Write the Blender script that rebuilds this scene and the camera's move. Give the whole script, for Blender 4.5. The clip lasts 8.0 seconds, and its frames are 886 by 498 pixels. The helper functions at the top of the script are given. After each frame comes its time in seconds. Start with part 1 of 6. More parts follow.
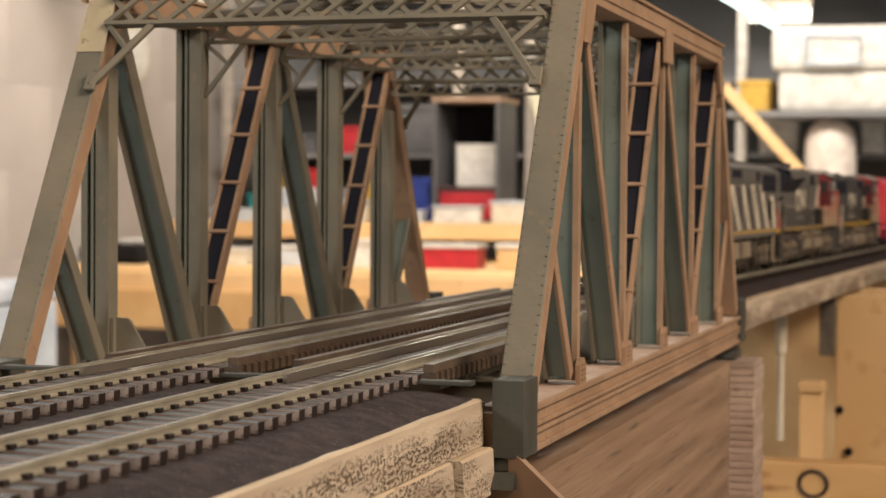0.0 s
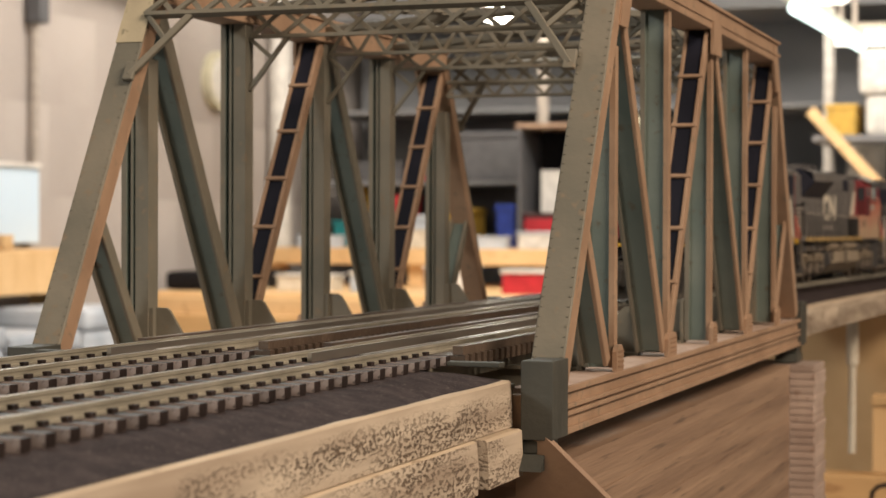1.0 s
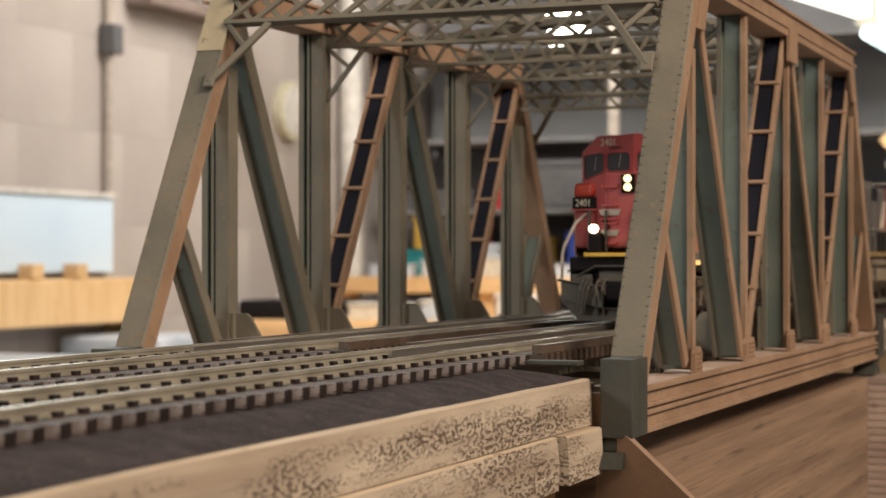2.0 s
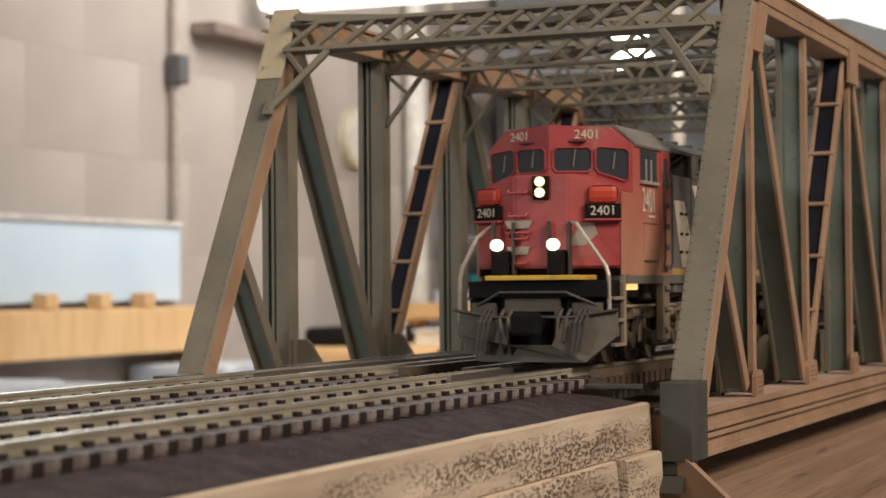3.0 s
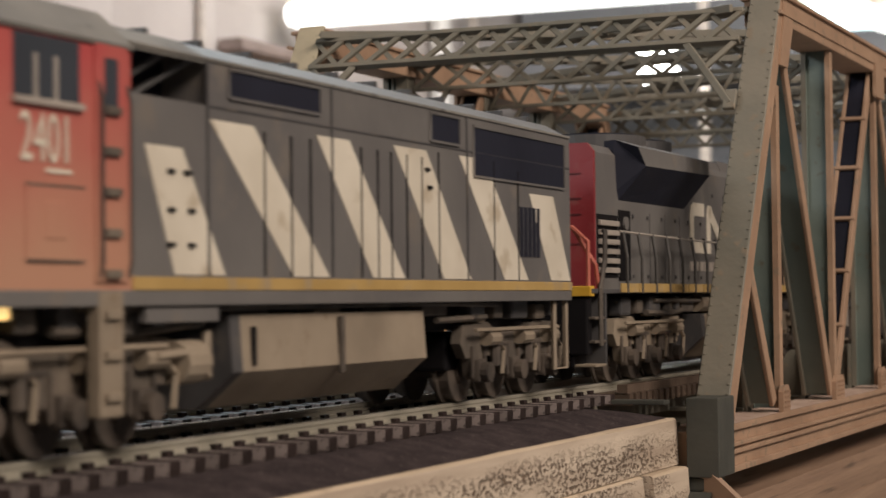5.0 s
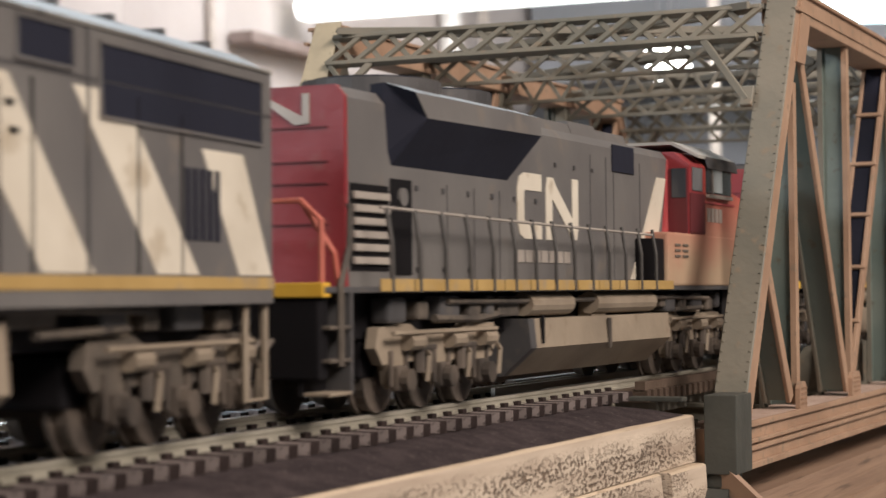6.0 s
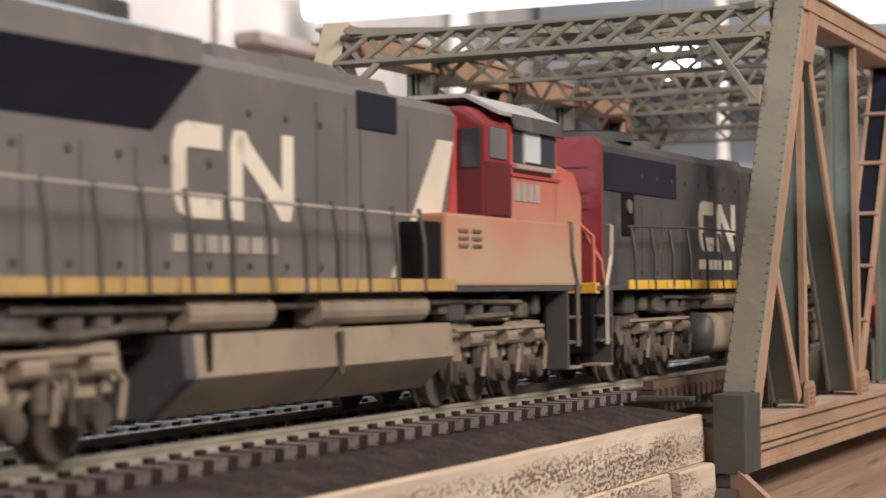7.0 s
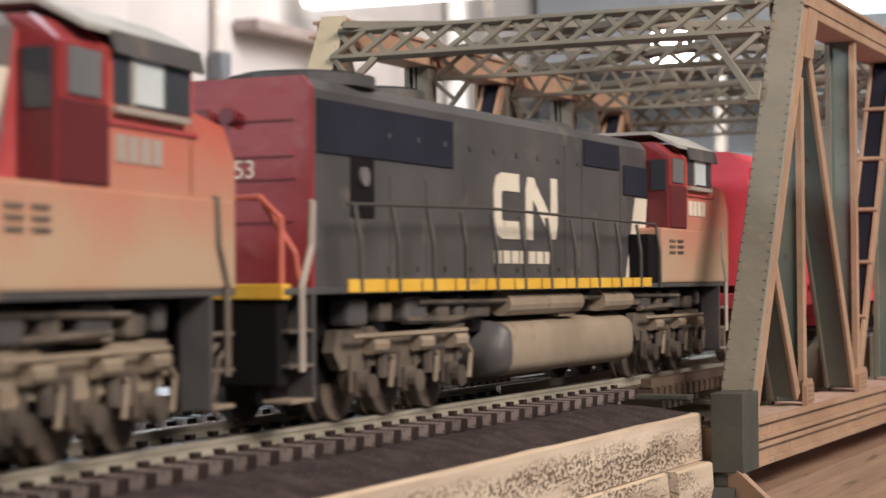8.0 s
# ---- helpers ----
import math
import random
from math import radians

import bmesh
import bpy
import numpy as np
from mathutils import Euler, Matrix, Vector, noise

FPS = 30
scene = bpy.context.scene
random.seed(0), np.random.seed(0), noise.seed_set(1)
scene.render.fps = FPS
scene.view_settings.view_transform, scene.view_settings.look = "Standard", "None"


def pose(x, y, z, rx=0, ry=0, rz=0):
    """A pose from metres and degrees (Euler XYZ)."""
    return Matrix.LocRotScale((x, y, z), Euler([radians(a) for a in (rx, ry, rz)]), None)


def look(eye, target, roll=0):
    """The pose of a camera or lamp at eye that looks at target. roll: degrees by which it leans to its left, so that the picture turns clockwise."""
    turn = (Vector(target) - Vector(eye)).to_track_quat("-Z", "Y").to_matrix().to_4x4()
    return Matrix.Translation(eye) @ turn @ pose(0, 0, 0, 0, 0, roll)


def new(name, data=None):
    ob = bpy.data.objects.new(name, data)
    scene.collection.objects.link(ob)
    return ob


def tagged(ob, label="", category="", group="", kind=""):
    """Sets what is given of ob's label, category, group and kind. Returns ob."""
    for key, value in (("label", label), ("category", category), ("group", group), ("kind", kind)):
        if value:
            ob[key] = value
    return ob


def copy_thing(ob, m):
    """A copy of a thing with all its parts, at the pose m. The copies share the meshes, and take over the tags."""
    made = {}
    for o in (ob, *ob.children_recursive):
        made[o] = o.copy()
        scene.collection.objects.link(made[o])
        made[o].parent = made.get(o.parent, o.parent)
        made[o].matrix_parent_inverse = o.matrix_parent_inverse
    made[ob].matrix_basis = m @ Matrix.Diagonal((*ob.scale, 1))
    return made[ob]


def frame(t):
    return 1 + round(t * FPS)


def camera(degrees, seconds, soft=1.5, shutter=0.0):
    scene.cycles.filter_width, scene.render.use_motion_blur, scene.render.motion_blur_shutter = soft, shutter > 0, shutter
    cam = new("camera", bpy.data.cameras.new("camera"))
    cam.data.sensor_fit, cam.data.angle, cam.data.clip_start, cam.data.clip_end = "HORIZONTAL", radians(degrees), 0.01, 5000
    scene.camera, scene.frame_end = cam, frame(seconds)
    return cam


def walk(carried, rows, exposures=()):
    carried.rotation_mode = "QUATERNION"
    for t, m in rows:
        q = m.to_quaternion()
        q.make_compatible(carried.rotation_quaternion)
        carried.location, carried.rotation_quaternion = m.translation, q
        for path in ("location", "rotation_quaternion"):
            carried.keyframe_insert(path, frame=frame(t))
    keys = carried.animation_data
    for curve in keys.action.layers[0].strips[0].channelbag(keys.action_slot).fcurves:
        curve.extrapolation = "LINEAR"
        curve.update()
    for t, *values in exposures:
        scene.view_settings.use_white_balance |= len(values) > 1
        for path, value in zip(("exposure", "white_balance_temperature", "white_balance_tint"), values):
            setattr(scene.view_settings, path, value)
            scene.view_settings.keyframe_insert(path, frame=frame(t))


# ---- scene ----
cam = camera(26.4, 8.0, shutter=0.3)
PATH = [
    (0, (0.148, -0.398, 0.045), (-0.42, 1.519, -0.009), 0.4),
    (0.5, (0.157, -0.394, 0.043), (-0.465, 1.506, 0.006), 0.2),
    (1, (0.16, -0.391, 0.034), (-0.499, 1.497, 0.012), 0.2),
    (1.5, (0.163, -0.393, 0.03), (-0.531, 1.482, 0.027), 0.1),
    (2, (0.159, -0.394, 0.027), (-0.57, 1.469, 0.038), -0.0),
    (2.2, (0.161, -0.394, 0.026), (-0.59, 1.459, 0.044), -0.1),
    (3.5, (0.161, -0.394, 0.027), (-0.637, 1.439, 0.074), -0.5),
    (4, (0.161, -0.395, 0.027), (-0.641, 1.436, 0.08), -0.5),
    (4.5, (0.162, -0.394, 0.027), (-0.65, 1.433, 0.083), -0.6),
    (6, (0.16, -0.396, 0.028), (-0.668, 1.424, 0.075), -0.6),
    (6.5, (0.16, -0.396, 0.029), (-0.673, 1.422, 0.074), -0.6),
    (7, (0.16, -0.396, 0.028), (-0.676, 1.421, 0.075), -0.7),
    (7.5, (0.159, -0.394, 0.028), (-0.68, 1.421, 0.073), -0.7),
    (8, (0.159, -0.394, 0.03), (-0.674, 1.424, 0.064), -0.5),
]
walk(cam, [(t, look(eye, target, roll)) for t, eye, target, roll in PATH],
     [(0, 0.2, 6500, 10), (2, 0.08, 6200, 10), (3.5, -0.01, 6000, 10), (4.0, 0.0, 6000, 10), (4.6, -0.13, 5900, 10), (5.8, 0.45, 5500, 10), (8, 0.66, 5500, 10)])

cam.data.dof.use_dof, cam.data.dof.focus_distance, cam.data.dof.aperture_fstop = True, 0.40, 46.0

# ---- light ----
world = bpy.data.worlds.new("world")
scene.world = world
world.use_nodes = True
world.node_tree.nodes["Background"].inputs[0].default_value = (1.0, 0.9, 0.8, 1)
world.node_tree.nodes["Background"].inputs[1].default_value = 0.075


def area_lamp(name, eye, target, size_x, size_y, watts, colour):
    data = bpy.data.lights.new(name, "AREA")
    data.shape, data.size, data.size_y, data.energy, data.color = "RECTANGLE", size_x, size_y, watts, colour
    ob = new(name, data)
    ob.matrix_world = look(eye, target)
    return ob


WARM, COOL = (1.0, 0.80, 0.61), (0.93, 1.0, 0.95)
area_lamp("ceiling_lamp_warm", (1.58, -0.7, 1.2), (0.0, 0.1, 0.0), 1.2, 0.5, 44, WARM)
area_lamp("ceiling_lamp_cool", (-0.9, 1.3, 1.3), (-0.1, 0.3, 0.0), 1.2, 0.4, 16, COOL)
area_lamp("ceiling_lamp_left", (-1.1, -1.6, 0.66), (0.0, 0.1, 0.03), 0.5, 0.22, 9.5, (1.0, 0.97, 0.88))
area_lamp("ceiling_lamp_far", (-0.3, 2.9, 1.35), (-0.7, 4.5, 0.0), 2.0, 0.6, 70, (1.0, 0.9, 0.78))
area_lamp("ceiling_lamp_wall", (-1.0, 2.6, 1.3), (-1.9, 2.8, 0.0), 1.2, 0.6, 8, (1.0, 0.84, 0.74))


# ---- materials ----
def nodes_of(name):
    m = bpy.data.materials.new(name)
    m.use_nodes = True
    return m, m.node_tree.nodes, m.node_tree.links, m.node_tree.nodes["Principled BSDF"]


def surface(name, a, b, scale=60.0, rough=0.6, metal=0.0, bump=0.15, stretch=(1, 1, 1), speck=None, speck_scale=400.0, speck_at=0.62, vary=0.0):
    """Two tones mixed by coarse noise, fine specks of a third, and a fine relief."""
    m, n, l, p = nodes_of(name)
    tc = n.new("ShaderNodeTexCoord")
    mp = n.new("ShaderNodeMapping")
    mp.inputs["Scale"].default_value = stretch
    l.new(tc.outputs["Object"], mp.inputs[0])
    t = n.new("ShaderNodeTexNoise")
    t.inputs["Scale"].default_value, t.inputs["Detail"].default_value = scale, 6
    l.new(mp.outputs[0], t.inputs["Vector"])
    r = n.new("ShaderNodeValToRGB")
    r.color_ramp.elements[0].position, r.color_ramp.elements[1].position = 0.36, 0.66
    r.color_ramp.elements[0].color, r.color_ramp.elements[1].color = (*a, 1), (*b, 1)
    l.new(t.outputs[0], r.inputs[0])
    out = r.outputs[0]
    fine = n.new("ShaderNodeTexNoise")
    fine.inputs["Scale"].default_value, fine.inputs["Detail"].default_value = speck_scale, 4
    l.new(mp.outputs[0], fine.inputs["Vector"])
    if speck:
        r2 = n.new("ShaderNodeValToRGB")
        r2.color_ramp.elements[0].position, r2.color_ramp.elements[1].position = speck_at, speck_at + 0.1
        r2.color_ramp.elements[0].color, r2.color_ramp.elements[1].color = (0, 0, 0, 1), (1, 1, 1, 1)
        l.new(fine.outputs[0], r2.inputs[0])
        mix = n.new("ShaderNodeMixRGB")
        mix.inputs[2].default_value = (*speck, 1)
        l.new(r2.outputs[0], mix.inputs[0])
        l.new(out, mix.inputs[1])
        out = mix.outputs[0]
    if vary:
        info = n.new("ShaderNodeObjectInfo")
        mr = n.new("ShaderNodeMapRange")
        mr.inputs[3].default_value, mr.inputs[4].default_value = 1 - vary, 1 + vary
        l.new(info.outputs["Random"], mr.inputs[0])
        mul = n.new("ShaderNodeVectorMath")
        mul.operation = "SCALE"
        l.new(out, mul.inputs[0])
        l.new(mr.outputs[0], mul.inputs["Scale"])
        out = mul.outputs[0]
    l.new(out, p.inputs["Base Color"])
    p.inputs["Roughness"].default_value, p.inputs["Metallic"].default_value = rough, metal
    if bump:
        b_ = n.new("ShaderNodeBump")
        b_.inputs["Strength"].default_value, b_.inputs["Distance"].default_value = bump, 0.3 / speck_scale
        l.new(fine.outputs[0], b_.inputs["Height"])
        l.new(b_.outputs[0], p.inputs["Normal"])
    return m


def glow(name, colour, strength):
    m, n, l, p = nodes_of(name)
    p.inputs["Base Color"].default_value = (*colour, 1)
    p.inputs["Emission Color"].default_value = (*colour, 1)
    p.inputs["Emission Strength"].default_value = strength
    return m


def plain(name, colour, rough=0.5, metal=0.0):
    return surface(name, tuple(c * 0.85 for c in colour), tuple(min(1, c * 1.12) for c in colour), 40, rough, metal, 0.08)


def dusted(name, top, low, z0, z1, rough=0.5):
    """Paint under a coat of road dust that thickens downwards from z1 to z0, broken up by noise."""
    m, n, l, p = nodes_of(name)
    tc = n.new("ShaderNodeTexCoord")
    sep = n.new("ShaderNodeSeparateXYZ")
    l.new(tc.outputs["Object"], sep.inputs[0])
    mr = n.new("ShaderNodeMapRange")
    mr.inputs[1].default_value, mr.inputs[2].default_value, mr.inputs[3].default_value, mr.inputs[4].default_value = z0, z1, 1.0, 0.0
    l.new(sep.outputs[2], mr.inputs[0])
    t = n.new("ShaderNodeTexNoise")
    t.inputs["Scale"].default_value, t.inputs["Detail"].default_value = 70, 6
    l.new(tc.outputs["Object"], t.inputs["Vector"])
    ad = n.new("ShaderNodeMath")
    ad.operation, ad.use_clamp = "MULTIPLY_ADD", True
    ad.inputs[1].default_value = 0.7
    l.new(t.outputs[0], ad.inputs[0])
    sub = n.new("ShaderNodeMath")
    sub.operation, sub.inputs[1].default_value = "SUBTRACT", 0.35
    l.new(mr.outputs[0], sub.inputs[0])
    l.new(sub.outputs[0], ad.inputs[2])
    mix = n.new("ShaderNodeMixRGB")
    mix.inputs[1].default_value, mix.inputs[2].default_value = (*top, 1), (*low, 1)
    l.new(ad.outputs[0], mix.inputs[0])
    l.new(mix.outputs[0], p.inputs["Base Color"])
    p.inputs["Roughness"].default_value = rough
    bp = n.new("ShaderNodeBump")
    bp.inputs["Strength"].default_value, bp.inputs["Distance"].default_value = 0.1, 0.0004
    l.new(t.outputs[0], bp.inputs["Height"])
    l.new(bp.outputs[0], p.inputs["Normal"])
    return m


LEADSIDE = dusted("dust_coated_red", (0.40, 0.068, 0.066), (0.42, 0.225, 0.145), 0.022, 0.052)
CABSIDE = dusted("dust_coated_orange", (0.46, 0.082, 0.06), (0.42, 0.30, 0.195), 0.024, 0.046)
BRIDGE = surface("bridge_paint", (0.158, 0.148, 0.116), (0.222, 0.196, 0.15), 45, 0.62, 0, 0.2, speck=(0.215, 0.172, 0.12), speck_scale=300, speck_at=0.6)
BLOCKPAINT = surface("end_block_paint", (0.046, 0.047, 0.04), (0.074, 0.074, 0.062), 60, 0.6, 0, 0.2)
RUSTLIT = surface("rusty_warm_lit_paint", (0.30, 0.19, 0.12), (0.39, 0.255, 0.165), 50, 0.7, 0, 0.2, speck=(0.255, 0.185, 0.125), speck_scale=320, speck_at=0.6)
COVERDUST = surface("dusty_pink_cover", (0.42, 0.30, 0.235), (0.54, 0.41, 0.33), 60, 0.75, 0, 0.2, speck=(0.34, 0.2, 0.13), speck_scale=260)
SLICE = surface("pale_layer_ends", (0.36, 0.265, 0.215), (0.46, 0.355, 0.295), 60, 0.75, 0, 0.3, speck=(0.3, 0.2, 0.15), speck_scale=300, vary=0.15)
BARE = surface("bare_plastic", (0.42, 0.36, 0.25), (0.55, 0.47, 0.32), 70, 0.65, 0, 0.2, speck=(0.25, 0.22, 0.15))
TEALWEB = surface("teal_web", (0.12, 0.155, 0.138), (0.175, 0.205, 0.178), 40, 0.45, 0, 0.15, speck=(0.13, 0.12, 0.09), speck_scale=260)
HOLLOWSHADE = surface("hollow_shade", (0.012, 0.013, 0.02), (0.02, 0.02, 0.03), 50, 0.5)
RAIL = surface("rail_steel", (0.42, 0.38, 0.33), (0.6, 0.56, 0.5), 90, 0.28, 0.9, 0.1, (1, 0.1, 1))
RAILSIDE = surface("rail_side", (0.34, 0.315, 0.25), (0.50, 0.465, 0.38), 90, 0.36, 0.4, 0.15)
LITTIESIDE = surface("lit_tie_side_plastic", (0.25, 0.205, 0.19), (0.35, 0.295, 0.275), 300, 0.6, 0, 0.3, speck=(0.1, 0.08, 0.075), speck_scale=900, vary=0.2)
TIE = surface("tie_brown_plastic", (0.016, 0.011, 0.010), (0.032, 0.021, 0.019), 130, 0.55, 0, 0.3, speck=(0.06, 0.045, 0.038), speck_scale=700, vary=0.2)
BRIDGETIE = surface("bridge_tie_plastic", (0.075, 0.052, 0.038), (0.12, 0.086, 0.063), 130, 0.38, 0, 0.3, speck=(0.2, 0.16, 0.12), speck_scale=700)
FOAM = surface("black_foam", (0.036, 0.028, 0.029), (0.062, 0.048, 0.048), 220, 0.95, 0, 0.9, speck=(0.11, 0.088, 0.082), speck_scale=1300, speck_at=0.6)
FOAM.node_tree.nodes["Principled BSDF"].inputs["Specular IOR Level"].default_value = 0.1


def splintered(name):
    """Sawn plywood edge: long soft grain, with a band of dark crushed nicks along its middle."""
    m, n, l, p = nodes_of(name)
    tc = n.new("ShaderNodeTexCoord")

    def cloud(scale, stretch, lo, hi, detail=5):
        mp = n.new("ShaderNodeMapping")
        mp.inputs["Scale"].default_value = stretch
        l.new(tc.outputs["Object"], mp.inputs[0])
        t = n.new("ShaderNodeTexNoise")
        t.inputs["Scale"].default_value, t.inputs["Detail"].default_value = scale, detail
        l.new(mp.outputs[0], t.inputs["Vector"])
        r = n.new("ShaderNodeMapRange")
        r.inputs[1].default_value, r.inputs[2].default_value = lo, hi
        l.new(t.outputs[0], r.inputs[0])
        return r.outputs[0]

    def times(a, c):
        k = n.new("ShaderNodeMath")
        k.operation = "MULTIPLY"
        l.new(a, k.inputs[0]), l.new(c, k.inputs[1])
        return k.outputs[0]

    grain = cloud(160, (1, 0.1, 1.6), 0.35, 0.68)
    tone = n.new("ShaderNodeMixRGB")
    tone.inputs[1].default_value, tone.inputs[2].default_value = (0.40, 0.315, 0.235, 1), (0.60, 0.50, 0.385, 1)
    l.new(grain, tone.inputs[0])
    sep = n.new("ShaderNodeSeparateXYZ")
    l.new(tc.outputs["Object"], sep.inputs[0])
    band = n.new("ShaderNodeMapRange")
    band.interpolation_type = "SMOOTHSTEP"
    band.inputs[1].default_value, band.inputs[2].default_value, band.inputs[3].default_value, band.inputs[4].default_value = -0.0035, 0.0002, 1.0, 0.0
    l.new(sep.outputs[2], band.inputs[0])
    nick = times(times(cloud(1050, (1, 0.6, 1.3), 0.48, 0.60), cloud(55, (1, 0.5, 2.2), 0.40, 0.56, 3)), band.outputs[0])
    stain = times(cloud(28, (1, 0.5, 3), 0.45, 0.75), band.outputs[0])
    dark = n.new("ShaderNodeMixRGB")
    dark.inputs[2].default_value = (0.27, 0.205, 0.15, 1)
    l.new(stain, dark.inputs[0]), l.new(tone.outputs[0], dark.inputs[1])
    last = n.new("ShaderNodeMixRGB")
    last.inputs[2].default_value = (0.15, 0.105, 0.07, 1)
    l.new(nick, last.inputs[0]), l.new(dark.outputs[0], last.inputs[1])
    l.new(last.outputs[0], p.inputs["Base Color"])
    p.inputs["Roughness"].default_value = 0.8
    bp = n.new("ShaderNodeBump")
    bp.invert = True
    bp.inputs["Strength"].default_value, bp.inputs["Distance"].default_value = 0.8, 0.0008
    l.new(nick, bp.inputs["Height"])
    l.new(bp.outputs[0], p.inputs["Normal"])
    return m


PLANK = splintered("splintered_plywood")
PLANKTOP = surface("plywood_top", (0.48, 0.38, 0.27), (0.62, 0.5, 0.36), 40, 0.7, 0, 0.5, (3, 0.4, 3), speck=(0.3, 0.22, 0.15), speck_scale=200)
PEDESTAL = surface("brown_stained_board", (0.21, 0.135, 0.09), (0.33, 0.22, 0.145), 60, 0.65, 0, 0.4, (1, 0.12, 3), speck=(0.12, 0.08, 0.055), speck_scale=250, vary=0.12)
WING = surface("pale_brown_card", (0.30, 0.2, 0.14), (0.38, 0.26, 0.18), 40, 0.7, 0, 0.2)
PINE = surface("pine", (0.62, 0.40, 0.19), (0.72, 0.5, 0.26), 5, 0.55, 0, 0.1, (1, 6, 1), speck=(0.5, 0.3, 0.14), speck_scale=40, vary=0.08)
BLOCKWALL = surface("painted_block_wall", (0.35, 0.312, 0.285), (0.44, 0.398, 0.368), 2.2, 0.85, 0, 0.3, speck_scale=60)
DARKWALL = surface("grey_wall", (0.16, 0.165, 0.17), (0.22, 0.22, 0.23), 3, 0.85)
FLOOR = surface("concrete_floor", (0.30, 0.31, 0.33), (0.42, 0.43, 0.45), 4, 0.6)
CEIL = surface("ceiling_paint", (0.42, 0.4, 0.38), (0.5, 0.48, 0.45), 4, 0.9)
RED = surface("cab_red", (0.33, 0.045, 0.05), (0.41, 0.085, 0.082), 90, 0.45, 0, 0.1, speck=(0.36, 0.13, 0.11), speck_scale=160, speck_at=0.6)
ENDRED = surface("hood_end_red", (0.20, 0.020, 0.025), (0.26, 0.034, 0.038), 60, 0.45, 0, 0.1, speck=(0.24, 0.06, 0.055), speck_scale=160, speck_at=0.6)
ORANGE = surface("dusty_orange_red", (0.44, 0.105, 0.07), (0.48, 0.165, 0.11), 40, 0.5, 0, 0.1, speck=(0.45, 0.27, 0.16), speck_scale=60, speck_at=0.5)
BLACK = surface("weathered_black", (0.055, 0.053, 0.054), (0.085, 0.08, 0.079), 50, 0.5, 0, 0.1, speck=(0.12, 0.105, 0.09), speck_scale=120, speck_at=0.6)
GREYB = surface("dusty_dark_grey", (0.112, 0.104, 0.1), (0.15, 0.14, 0.13), 40, 0.55, 0, 0.1, speck=(0.16, 0.14, 0.12), speck_scale=110, speck_at=0.6)
DUST = surface("dusty_tan", (0.20, 0.16, 0.115), (0.29, 0.235, 0.17), 60, 0.7, 0, 0.15, speck=(0.2, 0.15, 0.1), speck_scale=200)
GEAR = surface("dusty_running_gear", (0.065, 0.055, 0.046), (0.17, 0.138, 0.105), 80, 0.65, 0.1, 0.3, speck=(0.04, 0.035, 0.03), speck_scale=300)
WHITE = surface("dusty_white", (0.56, 0.5, 0.4), (0.68, 0.62, 0.51), 60, 0.55, 0, 0.1, speck=(0.45, 0.38, 0.28), speck_scale=150, speck_at=0.6)
YELLOW = surface("safety_yellow", (0.62, 0.36, 0.03), (0.72, 0.46, 0.06), 60, 0.5, 0, 0.1, speck=(0.4, 0.25, 0.08), speck_scale=150, speck_at=0.62)
TIE.node_tree.nodes["Principled BSDF"].inputs["Specular IOR Level"].default_value = 0.3
OCHRE = surface("dusty_ochre", (0.36, 0.235, 0.075), (0.46, 0.31, 0.11), 60, 0.6, 0, 0.1, speck=(0.32, 0.24, 0.14), speck_scale=140, speck_at=0.55)
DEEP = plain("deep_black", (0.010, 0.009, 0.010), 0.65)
GRILLE = plain("radiator_black", (0.021, 0.022, 0.033), 0.6)
for flat in (DEEP, GRILLE, HOLLOWSHADE):
    flat.node_tree.nodes["Principled BSDF"].inputs["Specular IOR Level"].default_value = 0.12
WINDOW = plain("dark_window", (0.045, 0.05, 0.06), 0.12)
PALEROOF = surface("pale_dusty_roof", (0.28, 0.268, 0.24), (0.36, 0.345, 0.31), 60, 0.8, 0, 0.15, speck=(0.2, 0.18, 0.16), speck_scale=260)
PLOUGH = surface("dusty_grey_plough", (0.07, 0.062, 0.05), (0.125, 0.11, 0.09), 70, 0.6, 0, 0.3, speck=(0.08, 0.07, 0.06), speck_scale=300)
STEEL = plain("handrail_steel", (0.42, 0.37, 0.32), 0.4, 0.2)
DARKSTEEL = plain("dark_handrail", (0.06, 0.055, 0.05), 0.5)
ROOF = surface("dusty_roof", (0.15, 0.14, 0.125), (0.21, 0.195, 0.17), 60, 0.85, 0, 0.15, speck=(0.1, 0.09, 0.08), speck_scale=260)
WHEEL = surface("wheel_steel", (0.055, 0.046, 0.039), (0.14, 0.112, 0.088), 90, 0.55, 0.2, 0.2)
HOPPER = surface("hopper_red", (0.66, 0.06, 0.095), (0.74, 0.09, 0.12), 60, 0.45)
LENSWARM = glow("lit_headlight_lens", (1.0, 0.74, 0.34), 2.6)
LENSWHITE = glow("lit_ditch_light_lens", (1.0, 0.86, 0.58), 3.4)
TUBE = glow("lit_fluorescent_tube", (1.0, 0.97, 0.86), 2.6)
TUBECOOL = glow("lit_cool_tube", (0.82, 1.0, 0.95), 2.6)
BULB = glow("lit_bulb", (1.0, 0.95, 0.82), 16.0)


# ---- building helpers ----
def link(name, bm, material, parent=None, label="", smooth=False):
    me = bpy.data.meshes.new(name)
    bm.normal_update()
    bm.to_mesh(me)
    bm.free()
    for mat in material if isinstance(material, (list, tuple)) else [material]:
        me.materials.append(mat)
    if smooth:
        for f in me.polygons:
            f.use_smooth = True
    ob = new(name, me)
    if parent is not None:
        ob.parent = parent
    if label:
        ob["label"] = label
    return ob


part = link


